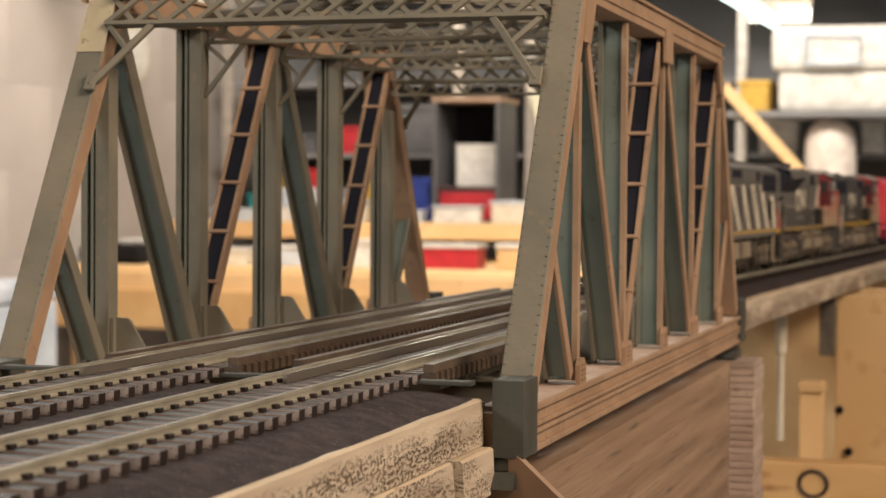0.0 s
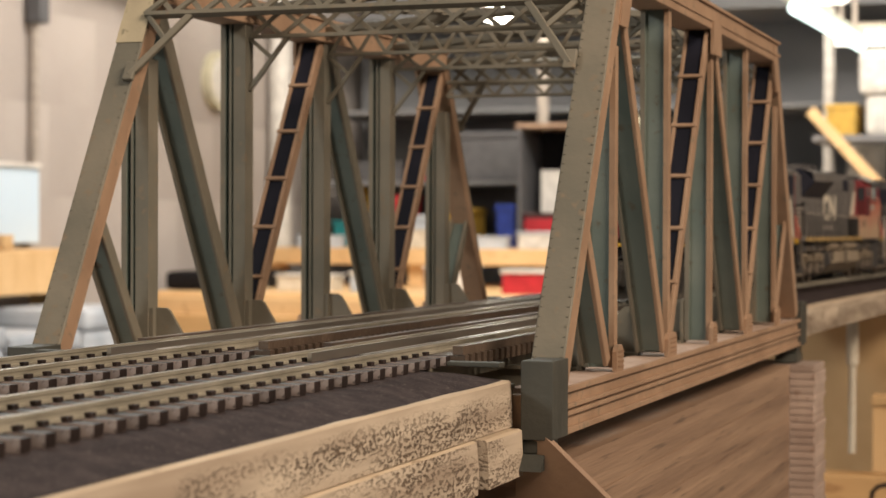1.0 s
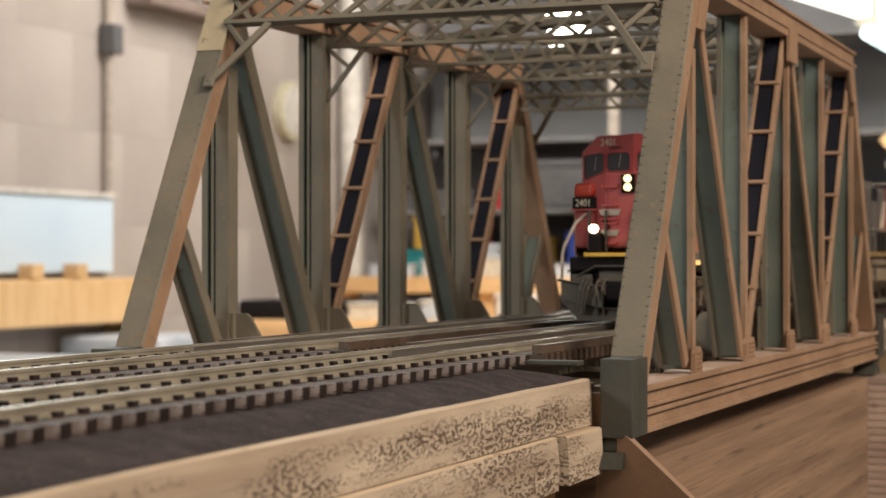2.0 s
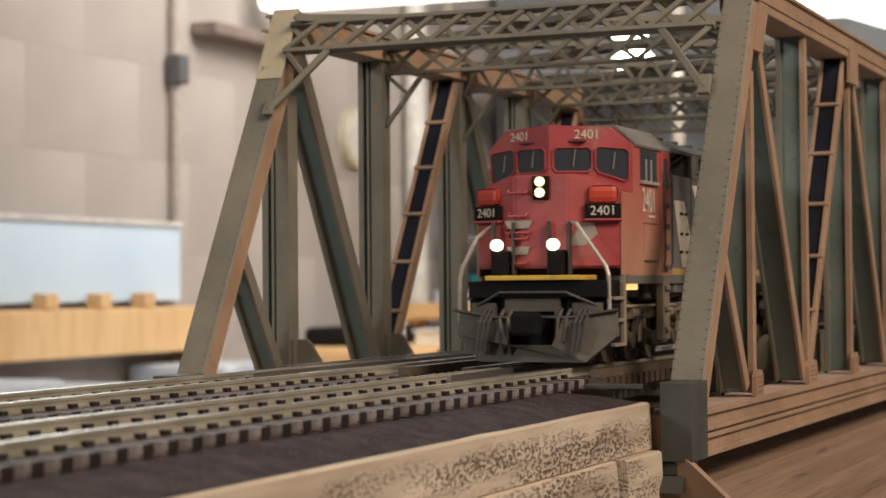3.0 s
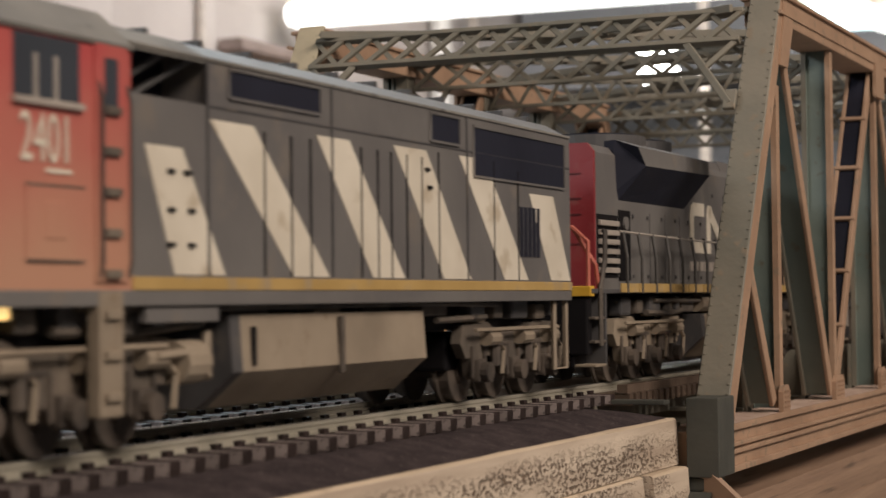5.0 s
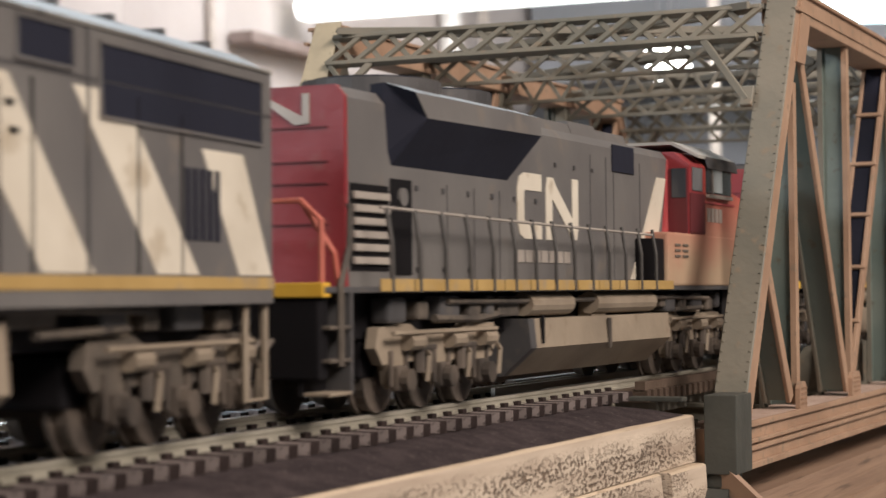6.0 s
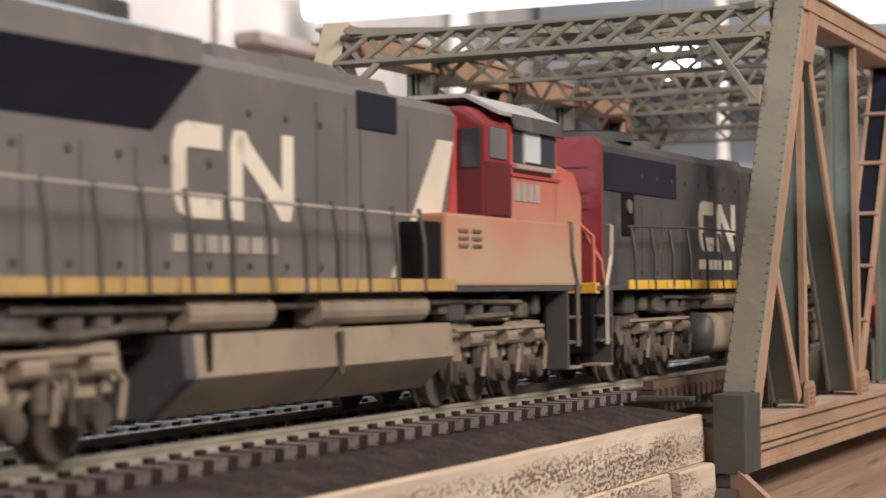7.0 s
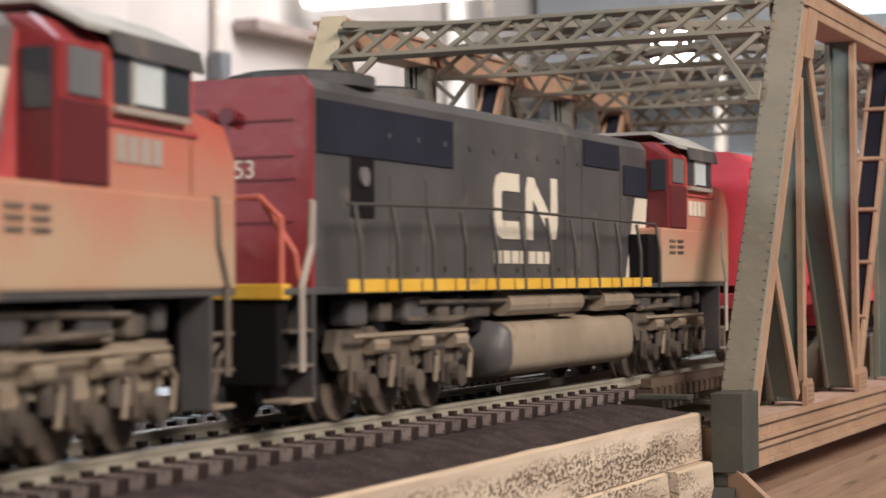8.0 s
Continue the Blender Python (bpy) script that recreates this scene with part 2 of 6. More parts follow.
def thing(name, label, category, group="", kind="", at=(0, 0, 0)):
    ob = new(name)
    ob.location = at
    return tagged(ob, label, category, group, kind)


def box(bm, x0, x1, y0, y1, z0, z1, bevel=0.0, mat=0):
    vs = [bm.verts.new((x, y, z)) for z in (z0, z1) for y in (y0, y1) for x in (x0, x1)]
    fs = [bm.faces.new([vs[i] for i in q]) for q in ((0, 2, 3, 1), (4, 5, 7, 6), (0, 1, 5, 4), (2, 6, 7, 3), (0, 4, 6, 2), (1, 3, 7, 5))]
    for f in fs:
        f.material_index = mat
    if bevel:
        es = list({e for f in fs for e in f.edges})
        for f in bmesh.ops.bevel(bm, geom=es, offset=bevel, segments=2, affect="EDGES", profile=0.6)["faces"]:
            f.material_index = mat
    return vs


def beam(bm, p, q, side, w, d, bevel=0.0, mat=0):
    """A bar from p to q: w wide along side, d thick across it."""
    p, q = Vector(p), Vector(q)
    along = (q - p).normalized()
    side = Vector(side)
    side = (side - along * side.dot(along)).normalized()
    across = along.cross(side)
    vs = []
    for c in (p, q):
        for a, b in ((-1, -1), (1, -1), (-1, 1), (1, 1)):
            vs.append(bm.verts.new(c + side * (a * w / 2) + across * (b * d / 2)))
    fs = [bm.faces.new([vs[i] for i in k]) for k in ((0, 2, 3, 1), (4, 5, 7, 6), (0, 1, 5, 4), (2, 6, 7, 3), (0, 4, 6, 2), (1, 3, 7, 5))]
    for f in fs:
        f.material_index = mat
    if bevel:
        es = list({e for f in fs for e in f.edges})
        for f in bmesh.ops.bevel(bm, geom=es, offset=bevel, segments=1, affect="EDGES")["faces"]:
            f.material_index = mat


def prism(bm, pts, axis, a, b, mat=0):
    """A flat outline (2D) pushed from a to b along axis x, y or z."""
    def at(u, v, w):
        return {"x": (w, u, v), "y": (u, w, v), "z": (u, v, w)}[axis]
    lo = [bm.verts.new(at(u, v, a)) for u, v in pts]
    hi = [bm.verts.new(at(u, v, b)) for u, v in pts]
    n = len(pts)
    fs = [bm.faces.new(lo[::-1]), bm.faces.new(hi)] + [bm.faces.new((lo[i], lo[(i + 1) % n], hi[(i + 1) % n], hi[i])) for i in range(n)]
    for f in fs:
        f.material_index = mat
    bmesh.ops.recalc_face_normals(bm, faces=fs)
    return fs


def rod(bm, pts, r, n=6, mat=0):
    """A round bar through the points."""
    pts = [Vector(p) for p in pts]
    rings = []
    for i, p in enumerate(pts):
        d = (pts[min(i + 1, len(pts) - 1)] - pts[max(i - 1, 0)]).normalized()
        s = d.orthogonal().normalized() if i == 0 else (rings_side - d * rings_side.dot(d)).normalized()
        rings_side = s
        t = d.cross(s)
        rings.append([bm.verts.new(p + (s * math.cos(k * 2 * math.pi / n) + t * math.sin(k * 2 * math.pi / n)) * r) for k in range(n)])
    for a, b in zip(rings, rings[1:]):
        for k in range(n):
            bm.faces.new((a[k], a[(k + 1) % n], b[(k + 1) % n], b[k])).material_index = mat
    bm.faces.new(rings[0][::-1]).material_index = mat
    bm.faces.new(rings[-1]).material_index = mat


def wheel_round(bm, c, axis, r, half, n=20, mat=0):
    c, a = Vector(c), Vector(axis)
    rod(bm, [c - a * half, c + a * half], r, n, mat)


def solid(fn, *args, **kw):
    bm = bmesh.new()
    fn(bm, *args, **kw)
    return bm


# ---- the track's line: straight over the bridge, bending gently beyond both ends ----
NEAR_X, FAR_X = 0.0105, -0.0365
RAIL_TOP = 0.0082


def track_line(y, x0):
    """Place and heading (radians, about z) of a track's middle."""
    if y > 0.40:
        r, end = 2.5, 0.12
        d = y - 0.40
        if d < end:
            return x0 + d * d / (2 * r), -d / r
        return x0 + end * end / (2 * r) + (d - end) * end / r, -end / r
    if y < -0.158:
        r = 0.95
        d = min(-0.158 - y, 0.45)
        e = -0.158 - y - d
        return x0 + d * d / (2 * r) + e * d / r, d / r
    return x0, 0.0


# ---- the room ----
def room():
    def slab(name, label, *b, material):
        return tagged(link(name, solid(box, *b), material), label, "wall" if "wall" in name else name, kind="structure")
    slab("floor", "bare grey concrete floor of the workshop", -2.1, 4.1, -3.1, 7.1, -1.2, -1.1, material=FLOOR)
    slab("ceiling", "dull painted workshop ceiling", -2.1, 4.1, -3.1, 7.1, 1.5, 1.6, material=CEIL)
    slab("wall_west", "pale painted concrete block wall", -2.1, -2.0, -3.0, 7.0, -1.1, 1.5, material=BLOCKWALL)
    slab("wall_north", "dark grey painted end wall", -2.1, 4.1, 7.0, 7.1, -1.1, 1.5, material=DARKWALL)
    slab("wall_east", "pale painted concrete block wall", 4.0, 4.1, -3.0, 7.0, -1.1, 1.5, material=BLOCKWALL)
    slab("wall_south", "pale painted concrete block wall", -2.1, 4.1, -3.1, -3.0, -1.1, 1.5, material=BLOCKWALL)


room()

# ---- the bridge ----
MM = 0.001
P, XR, XL, HIP, TOP = 0.06, 0.0435, -0.0835, 0.060, 0.0978
CHORD_TOP = 0.0


def h_member(name, parent, p, q, depth=0.0075, width=0.0045, flange=0.0011, web=0.001, material=None):
    """A rolled member of two side plates and a web, its side plates facing across the bridge."""
    bm = bmesh.new()
    p, q = Vector(p), Vector(q)
    for s in (-1, 1):
        o = Vector((s * (depth - flange) / 2, 0, 0))
        # near truss, right-facing plate: rust tone that also holds the warm light
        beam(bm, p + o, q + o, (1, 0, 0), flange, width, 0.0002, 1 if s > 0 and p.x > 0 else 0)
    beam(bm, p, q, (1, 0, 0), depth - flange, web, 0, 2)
    return part(name, bm, [BRIDGE, RUSTLIT, TEALWEB], parent)


def upright(parent, x, y, top, half):
    """An upright of one rolled section: two side plates, a web, and on the far truss a narrow rib in its hollow."""
    f, w = 0.0040, 0.0005
    if x > 0:
        line = [(-f, -half), (-0.0026, -half), (-0.0026, -w), (0.0026, -w), (0.0026, -half), (f, -half)]
    else:
        line = [(-f, -half), (-0.0024, -half), (-0.0024, -w), (-0.0012, -w), (-0.0012, -half), (-0.0005, -half), (-0.0005, -w), (0.0002, -w), (0.0002, -half), (f, -half)]
    line += [(u, -v) for u, v in reversed(line)]
    bm = bmesh.new()
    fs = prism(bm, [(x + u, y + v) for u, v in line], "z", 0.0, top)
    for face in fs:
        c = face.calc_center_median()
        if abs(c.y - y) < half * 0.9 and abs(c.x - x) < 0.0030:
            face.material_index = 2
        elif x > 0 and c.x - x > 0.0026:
            # right-facing flange: rust with warm light mixed into its colour
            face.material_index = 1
    return part("vertical", bm, [BRIDGE, RUSTLIT, TEALWEB], parent)


def laced_member(name, parent, p, q, out):
    """An open diagonal: two side channels, a black sheet for the shade in the gap between them, and batten plates
    across its front.
    """
    bm = bmesh.new()
    p, q = Vector(p), Vector(q)
    along = (q - p).normalized()
    n = Vector((1, 0, 0)).cross(along)
    if n.y > 0:
        n = -n
    for s in (-1, 1):
        o = Vector((s * 0.0030, 0, 0))
        beam(bm, p + o, q + o, (1, 0, 0), 0.0011, 0.0040, 0.00015, 1)
    # near-black sheet stands in for the shaded inside of the open member
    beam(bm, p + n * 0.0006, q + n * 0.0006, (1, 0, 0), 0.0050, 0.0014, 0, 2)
    length = (q - p).length
    k = 6
    for i in range(1, k):
        c = p + along * (length * i / k) + n * 0.0019
        beam(bm, c - along * 0.0006, c + along * 0.0006, (1, 0, 0), 0.0078, 0.0011, 0.0002, 1)
    return part(name, bm, [BRIDGE, RUSTLIT, HOLLOWSHADE], parent)


def lattice(bm, p, q, up, depth, bay, flat=0.0011, thick=0.0007, cross=True):
    """A lattice girder from p to q: two flanges joined by crossing bars."""
    p, q, up = Vector(p), Vector(q), Vector(up).normalized()
    along = (q - p).normalized()
    for s in (-1, 1):
        beam(bm, p + up * (s * depth / 2), q + up * (s * depth / 2), up, flat, thick * 2.4, 0.0001)
    n = max(1, round((q - p).length / bay))
    step = (q - p) / n
    h = up * (depth / 2)
    off = along.cross(up) * (thick * 0.5)
    for i in range(n):
        a, b = p + step * i, p + step * (i + 1)
        if cross:
            beam(bm, a - h + off, b + h + off, up, thick * 1.5, thick)
            beam(bm, a + h - off, b - h - off, up, thick * 1.5, thick)
        else:
            m = (a + b) / 2
            beam(bm, a - h, m + h, up, thick * 1.3, thick)
            beam(bm, m + h, b - h, up, thick * 1.3, thick)


def bridge():
    b = thing("truss_bridge", "grey-green rust-weathered model railway through-truss bridge on its abutments", "bridge")
    zt = TOP
    for x, s in ((XR, 1), (XL, -1)):
        # bottom chord with two raised ribs along its outer face
        bm = bmesh.new()
        box(bm, x - 0.0045, x + 0.0045, 0.0, 6 * P, -0.0105, CHORD_TOP - 0.0020, 0.0002)
        for z0, z1 in ((-0.0114, -0.0100), (-0.0074, -0.0064), (-0.0058, -0.0048), (-0.0022, -0.0008)):
            xa, xb = (x + 0.0045, x + 0.0056) if s > 0 else (x - 0.0056, x - 0.0045)
            part("chord_rib", solid(box, xa, xb, -0.0005, 6 * P, z0, z1, 0.0002), RUSTLIT, b)
        part("bottom_chord", bm, [RUSTLIT, RUSTLIT], b)
        part("chord_cover", solid(box, x - 0.0058, x + 0.0043, 0.004, 6 * P - 0.004, -0.0019, -0.0009), COVERDUST, b)
        for y0, y1 in ((-0.004, 0.0095), (6 * P - 0.0095, 6 * P + 0.004)):
            bm = solid(box, x - 0.0012, x + 0.0060, y0 + (0.001 if y0 < 0.1 else 0), y1, -0.0114, 0.0056, 0.00025)
            part("end_block", bm, BLOCKPAINT, b)
            bm = bmesh.new()
            box(bm, x - 0.004, x + 0.004, y0 + 0.002, y1 - 0.001, -0.0145, -0.0116, 0.0004)
            prism(bm, [(y0 + 0.001, -0.0145), (y1 - 0.001, -0.0145), (y1 + 0.002, -0.0178), (y0 - 0.002, -0.0178)], "x", x - 0.0042, x + 0.0042)
            part("bearing", bm, BLOCKPAINT, b)
        # top chord
        bm = bmesh.new()
        box(bm, x - 0.005, x + 0.005, HIP + 0.004, 5 * P - 0.004, zt - 0.0035, zt + 0.0030, 0.0003, 1)
        box(bm, x - 0.0058, x + 0.0058, HIP + 0.003, 5 * P - 0.003, zt + 0.0030, zt + 0.0040, 0.0002, 1)
        box(bm, x + s * 0.005 - 0.0004, x + s * 0.005 + 0.0004, HIP, 5 * P, zt - 0.0012, zt - 0.0004, 0, 1)
        part("top_chord", bm, [BRIDGE, RUSTLIT], b)
        # sloping end posts: a box with a broad front plate
        for y0, y1 in ((0.0120, HIP + 0.006), (6 * P - 0.0120, 5 * P - 0.006)):
            lo, hi = Vector((x + 0.0008, y0, 0.001)), Vector((x + 0.0008, y1, zt + 0.0035))
            bm = bmesh.new()
            beam(bm, lo, hi, (1, 0, 0), 0.0066, 0.0044, 0.0003, 0)
            n = Vector((0, -(hi.z - lo.z), hi.y - lo.y)).normalized()
            if y0 > 0.1:
                n = Vector((0, (hi.z - lo.z), -(hi.y - lo.y))).normalized()
            f = n * 0.0026
            beam(bm, lo + f, hi + f, (1, 0, 0), 0.0076, 0.0008, 0.0002, 0)
            beam(bm, lo - f, hi - f, (1, 0, 0), 0.0076, 0.0008, 0.0002, 1)
            g = Vector((s * 0.0034, 0, 0))
            beam(bm, lo + g, hi + g, (1, 0, 0), 0.0008, 0.0046, 0.0001, 1)
            g = -g
            beam(bm, lo + g, hi + g, (1, 0, 0), 0.0008, 0.0046, 0.0001, 1)
            # rivets down both edges of the front plate
            along = (hi - lo).normalized()
            length = (hi - lo).length
            for i in range(46):
                for e in (-0.0032, 0.0032):
                    c = lo + along * (length * (i + 0.5) / 46) + f + n * 0.0004 + Vector((e, 0, 0))
                    beam(bm, c, c + n * 0.00022, (1, 0, 0), 0.00042, 0.00042)
            post = part("end_post", bm, [BRIDGE, RUSTLIT], b)
            if x < 0 and y0 < 0.1:
                bm = bmesh.new()
                a = lo.lerp(hi, 0.80)
                beam(bm, a + n * 0.0031, hi + n * 0.0031, (1, 0, 0), 0.0078, 0.0004)
                part("worn_patch", bm, BARE, post, "bare tan plastic where the paint has worn off")
        # uprights at every panel point
        for i in range(1, 6):
            upright(b, x, i * P, zt - (0.019 if i in (1, 5) else 0.0035), 0.0028 if s < 0 else 0.0016)
        # plain and laced diagonals
        for a, c in ((1, 2), (3, 4)):
            h_member("diagonal", b, (x, a * P + 0.003, zt - 0.003), (x, c * P - 0.0045, 0.001), 0.0080, 0.0050 if s < 0 else 0.0036)
            laced_member("laced_diagonal", b, (x, c * P + 0.004, 0.003), (x, (c + 1) * P - 0.003, zt - 0.004), s)
        h_member("sub_strut", b, (x, 0.0325, 0.0375), (x, P - 0.0045, 0.0015), 0.007, 0.0036)
        h_member("sub_strut", b, (x, 6 * P - 0.0325, 0.0375), (x, 5 * P + 0.0045, 0.0015), 0.007, 0.0036)
        # gusset plates on the outer face
        for i in range(1, 6):
            w = 0.0105 if i in (2, 4) else 0.0068
            bm = bmesh.new()
            xa, xb = (x + 0.0040, x + 0.0052) if s > 0 else (x - 0.0052, x - 0.0040)
            prism(bm, [(i * P - w / 2, -0.0008), (i * P + w / 2, -0.0008), (i * P + w / 2, 0.0040), (i * P + w / 2 - 0.0015, 0.0056), (i * P - w / 2 + 0.0015, 0.0056), (i * P - w / 2, 0.0040)], "x", xa, xb)
            xc = xb if s > 0 else xa
            for u in range(4):
                for v in range(4):
                    c = Vector((xc, i * P + (u - 1.5) * w / 5, 0.0004 + v * 0.0012))
                    beam(bm, c, c + Vector((s * 0.0004, 0, 0)), (0, 1, 0), 0.0005, 0.0005)
            part("gusset_plate", bm, RUSTLIT, b)
        bm = bmesh.new()
        xa, xb = (x + 0.0046, x + 0.0056) if s > 0 else (x - 0.0056, x - 0.0046)
        prism(bm, [(3 * P - 0.0062, zt - 0.011), (3 * P + 0.0062, zt - 0.011), (3 * P + 0.0062, zt - 0.001), (3 * P - 0.0062, zt - 0.001)], "x", xa, xb)
        part("gusset_plate", bm, RUSTLIT, b)
        for y in (HIP, 5 * P):
            bm = bmesh.new()
            d = 1 if y < 0.1 else -1
            prism(bm, [(y - d * 0.0010, zt - 0.014), (y + d * 0.007, zt - 0.014), (y + d * 0.013, zt - 0.003), (y + d * 0.013, zt + 0.0022), (y + d * 0.0055, zt + 0.0022)], "x", x + s * 0.0046 - 0.0005, x + s * 0.0046 + 0.0005)
            part("gusset_plate", bm, RUSTLIT, b)
        # knee plates where the floor beams meet the truss
        for i in range(1, 6):
            bm = bmesh.new()
            xi = x - s * 0.0042
            prism(bm, [(xi, -0.004), (xi - s * 0.0150, -0.004), (xi - s * 0.0050, 0.0118), (xi - s * 0.0040, 0.0125), (xi, 0.0125)], "y", i * P - 0.0005, i * P + 0.0005)
            box(bm, *sorted((xi, xi - s * 0.0010)), i * P - 0.0022, i * P + 0.0022, -0.004, 0.0125)
            part("knee_plate", bm, BRIDGE, b)
    # floor beams and stringers
    for i in range(0, 7):
        y = i * P + (0.003 if i == 0 else -0.003 if i == 6 else 0)
        bm = bmesh.new()
        box(bm, XL + 0.005, XR - 0.005, y - 0.0006, y + 0.0006, -0.0095, -0.001)
        box(bm, XL + 0.005, XR - 0.005, y - 0.0025, y + 0.0025, -0.0010, 0.0, 0.0002)
        box(bm, XL + 0.005, XR - 0.005, y - 0.0025, y + 0.0025, -0.0105, -0.0095, 0.0002)
        for k in range(3):
            xx = XR + 0.0018
            box(bm, xx, xx + 0.002, y - 0.0025 + k * 0.002, y - 0.0015 + k * 0.002, -0.0122, -0.0106)
        part("floor_beam", bm, BRIDGE, b)
    for c in (NEAR_X, FAR_X):
        for s in (-1, 1):
            part("stringer", solid(box, c + s * 0.0083 - 0.001, c + s * 0.0083 + 0.001, 0.0, 6 * P, -0.0008, 0.0034, 0.0002), BRIDGE, b)
    # portals in the plane of the end posts
    for y, d in ((HIP, 1), (5 * P, -1)):
        slope = Vector((0, d * 0.0555, zt)).normalized()
        for k, (drop, depth) in enumerate(((0.0045, 0.0088),)):
            c = Vector((0, y, zt)) - slope * drop
            bm = bmesh.new()
            lattice(bm, (XL + 0.004, c.y, c.z), (XR - 0.004, c.y, c.z), slope, depth, 0.0085, 0.0013, 0.0009)
            part("portal_beam", bm, [BRIDGE], b)
        for x, s in ((XR, 1), (XL, -1)):
            bm = bmesh.new()
            lo = Vector((x - s * 0.0042, y, zt)) - slope * 0.0280
            hi = Vector((x - s * 0.0175, y, zt)) - slope * 0.0090
            beam(bm, lo, hi, (0, 1, 0), 0.0016, 0.0018, 0.0002)
            mid = lo.lerp(hi, 0.58)
            beam(bm, mid, Vector((x - s * 0.0050, y, zt)) - slope * 0.0092, (0, 1, 0), 0.0012, 0.0014, 0.0002)
            beam(bm, lo - slope * 0.0015, lo + slope * 0.004, (1, 0, 0), 0.003, 0.0014, 0.0002)
            part("knee_brace", bm, BRIDGE, b)
    # sway frames and knee braces at the inner uprights
    for i in range(2, 5):
        bm = bmesh.new()
        lattice(bm, (XL + 0.005, i * P, zt - 0.0035), (XR - 0.005, i * P, zt - 0.0035), (0, 0, 1), 0.0075, 0.0095, 0.0011, 0.0008, i != 3)
        part("sway_frame", bm, BRIDGE, b)
    bm = bmesh.new()
    lattice(bm, (XL + 0.005, 5 * P - 0.004, zt - 0.0105), (XR - 0.005, 5 * P - 0.004, zt - 0.0105), (0, 0, 1), 0.0055, 0.0095, 0.0011, 0.0008, False)
    part("sway_frame", bm, BRIDGE, b)
    for i in range(2, 5):
        for x, s in ((XR, 1), (XL, -1)):
            bm = bmesh.new()
            lo, hi = Vector((x - s * 0.004, i * P, zt - 0.023)), Vector((x - s * 0.0165, i * P, zt - 0.0075))
            beam(bm, lo, hi, (0, 1, 0), 0.0013, 0.0013, 0.0001)
            beam(bm, lo.lerp(hi, 0.6), (x - s * 0.004, i * P, zt - 0.0075), (0, 1, 0), 0.0011, 0.0011, 0.0001)
            part("knee_brace", bm, BRIDGE, b)
    # top laterals: crossing lattice girders in each bay
    for i in range(1, 5):
        for p, q in (((XL + 0.005, i * P), (XR - 0.005, (i + 1) * P)), ((XR - 0.005, i * P), (XL + 0.005, (i + 1) * P))):
            bm = bmesh.new()
            z = zt + (0.0016 if p[0] < 0 else 0.0004)
            d = Vector((q[0] - p[0], q[1] - p[1], 0)).normalized()
            lattice(bm, (*p, z), (*q, z), (-d.y, d.x, 0), 0.0062, 0.0105, 0.0012, 0.0008, False)
            part("top_lateral", bm, BRIDGE, b)
    # end shelf between the end blocks
    part("end_shelf", solid(box, XL + 0.006, XR - 0.006, -0.003, 0.001, 0.0040, 0.0050, 0.0002), BLOCKPAINT, b)


# ---- track ----
def sweep(bm, x0, off, z0, z1, half, ys, mat=0):
    """A bar of box section along the track's line."""
    rings = []
    for y in ys:
        x, h = track_line(y, x0)
        c, s = math.cos(h), math.sin(h)
        ring = []
        for a, z in ((-half, z0), (half, z0), (half, z1), (-half, z1)):
            ring.append(bm.verts.new((x + (off + a) * c, y + (off + a) * s, z)))
        rings.append(ring)
    for a, b in zip(rings, rings[1:]):
        for k in range(4):
            bm.faces.new((a[k], b[k], b[(k + 1) % 4], a[(k + 1) % 4])).material_index = mat
    bm.faces.new(rings[0]).material_index = mat
    bm.faces.new(rings[-1][::-1]).material_index = mat


def steps(a, b, n):
    return [a + (b - a) * i / n for i in range(n + 1)]


def rail_track(name, x0, label):
    t = thing(name, label, "track")
    ys = steps(-0.75, 0.4, 60) + steps(0.42, 2.4, 30)
    prof = [(-0.8, -2.1), (0.8, -2.1), (0.8, -1.7), (0.2, -1.55), (0.2, -0.85), (0.45, -0.7), (0.45, -0.08), (0.3, 0.0), (-0.3, 0.0), (-0.45, -0.08), (-0.45, -0.7), (-0.2, -0.85), (-0.2, -1.55), (-0.8, -1.7)]
    for s in (-1, 1):
        bm = bmesh.new()
        rings = []
        for y in ys:
            x, h = track_line(y, x0)
            rings.append([bm.verts.new((x + (s * 0.0086 + a * MM) * math.cos(h), y + (s * 0.0086 + a * MM) * math.sin(h), RAIL_TOP + z * MM)) for a, z in prof])
        for a, b in zip(rings, rings[1:]):
            for k in range(len(prof)):
                bm.faces.new((a[k], b[k], b[(k + 1) % len(prof)], a[(k + 1) % len(prof)])).material_index = 0 if k in (6, 7, 8) else 1
        bm.faces.new(rings[0]), bm.faces.new(rings[-1][::-1])
        bmesh.ops.recalc_face_normals(bm, faces=bm.faces)
        part("rail", bm, [RAIL, RAILSIDE], t, "worn steel rail with dull sides")
    ys = steps(0.003, 0.357, 4)
    for off in (-0.0058, 0.0058):
        bm = bmesh.new()
        sweep(bm, x0, off, RAIL_TOP - 0.0021, RAIL_TOP - 0.0002, 0.0005, steps(-0.03, 0.39, 10), 0)
        part("guard_rail", bm, [RAIL], t)
    for off in (-0.0155, 0.0155):
        part("guard_timber", solid(sweep, x0, off, RAIL_TOP - 0.0021, RAIL_TOP - 0.0002, 0.0012, ys), BRIDGETIE, t)
    return t


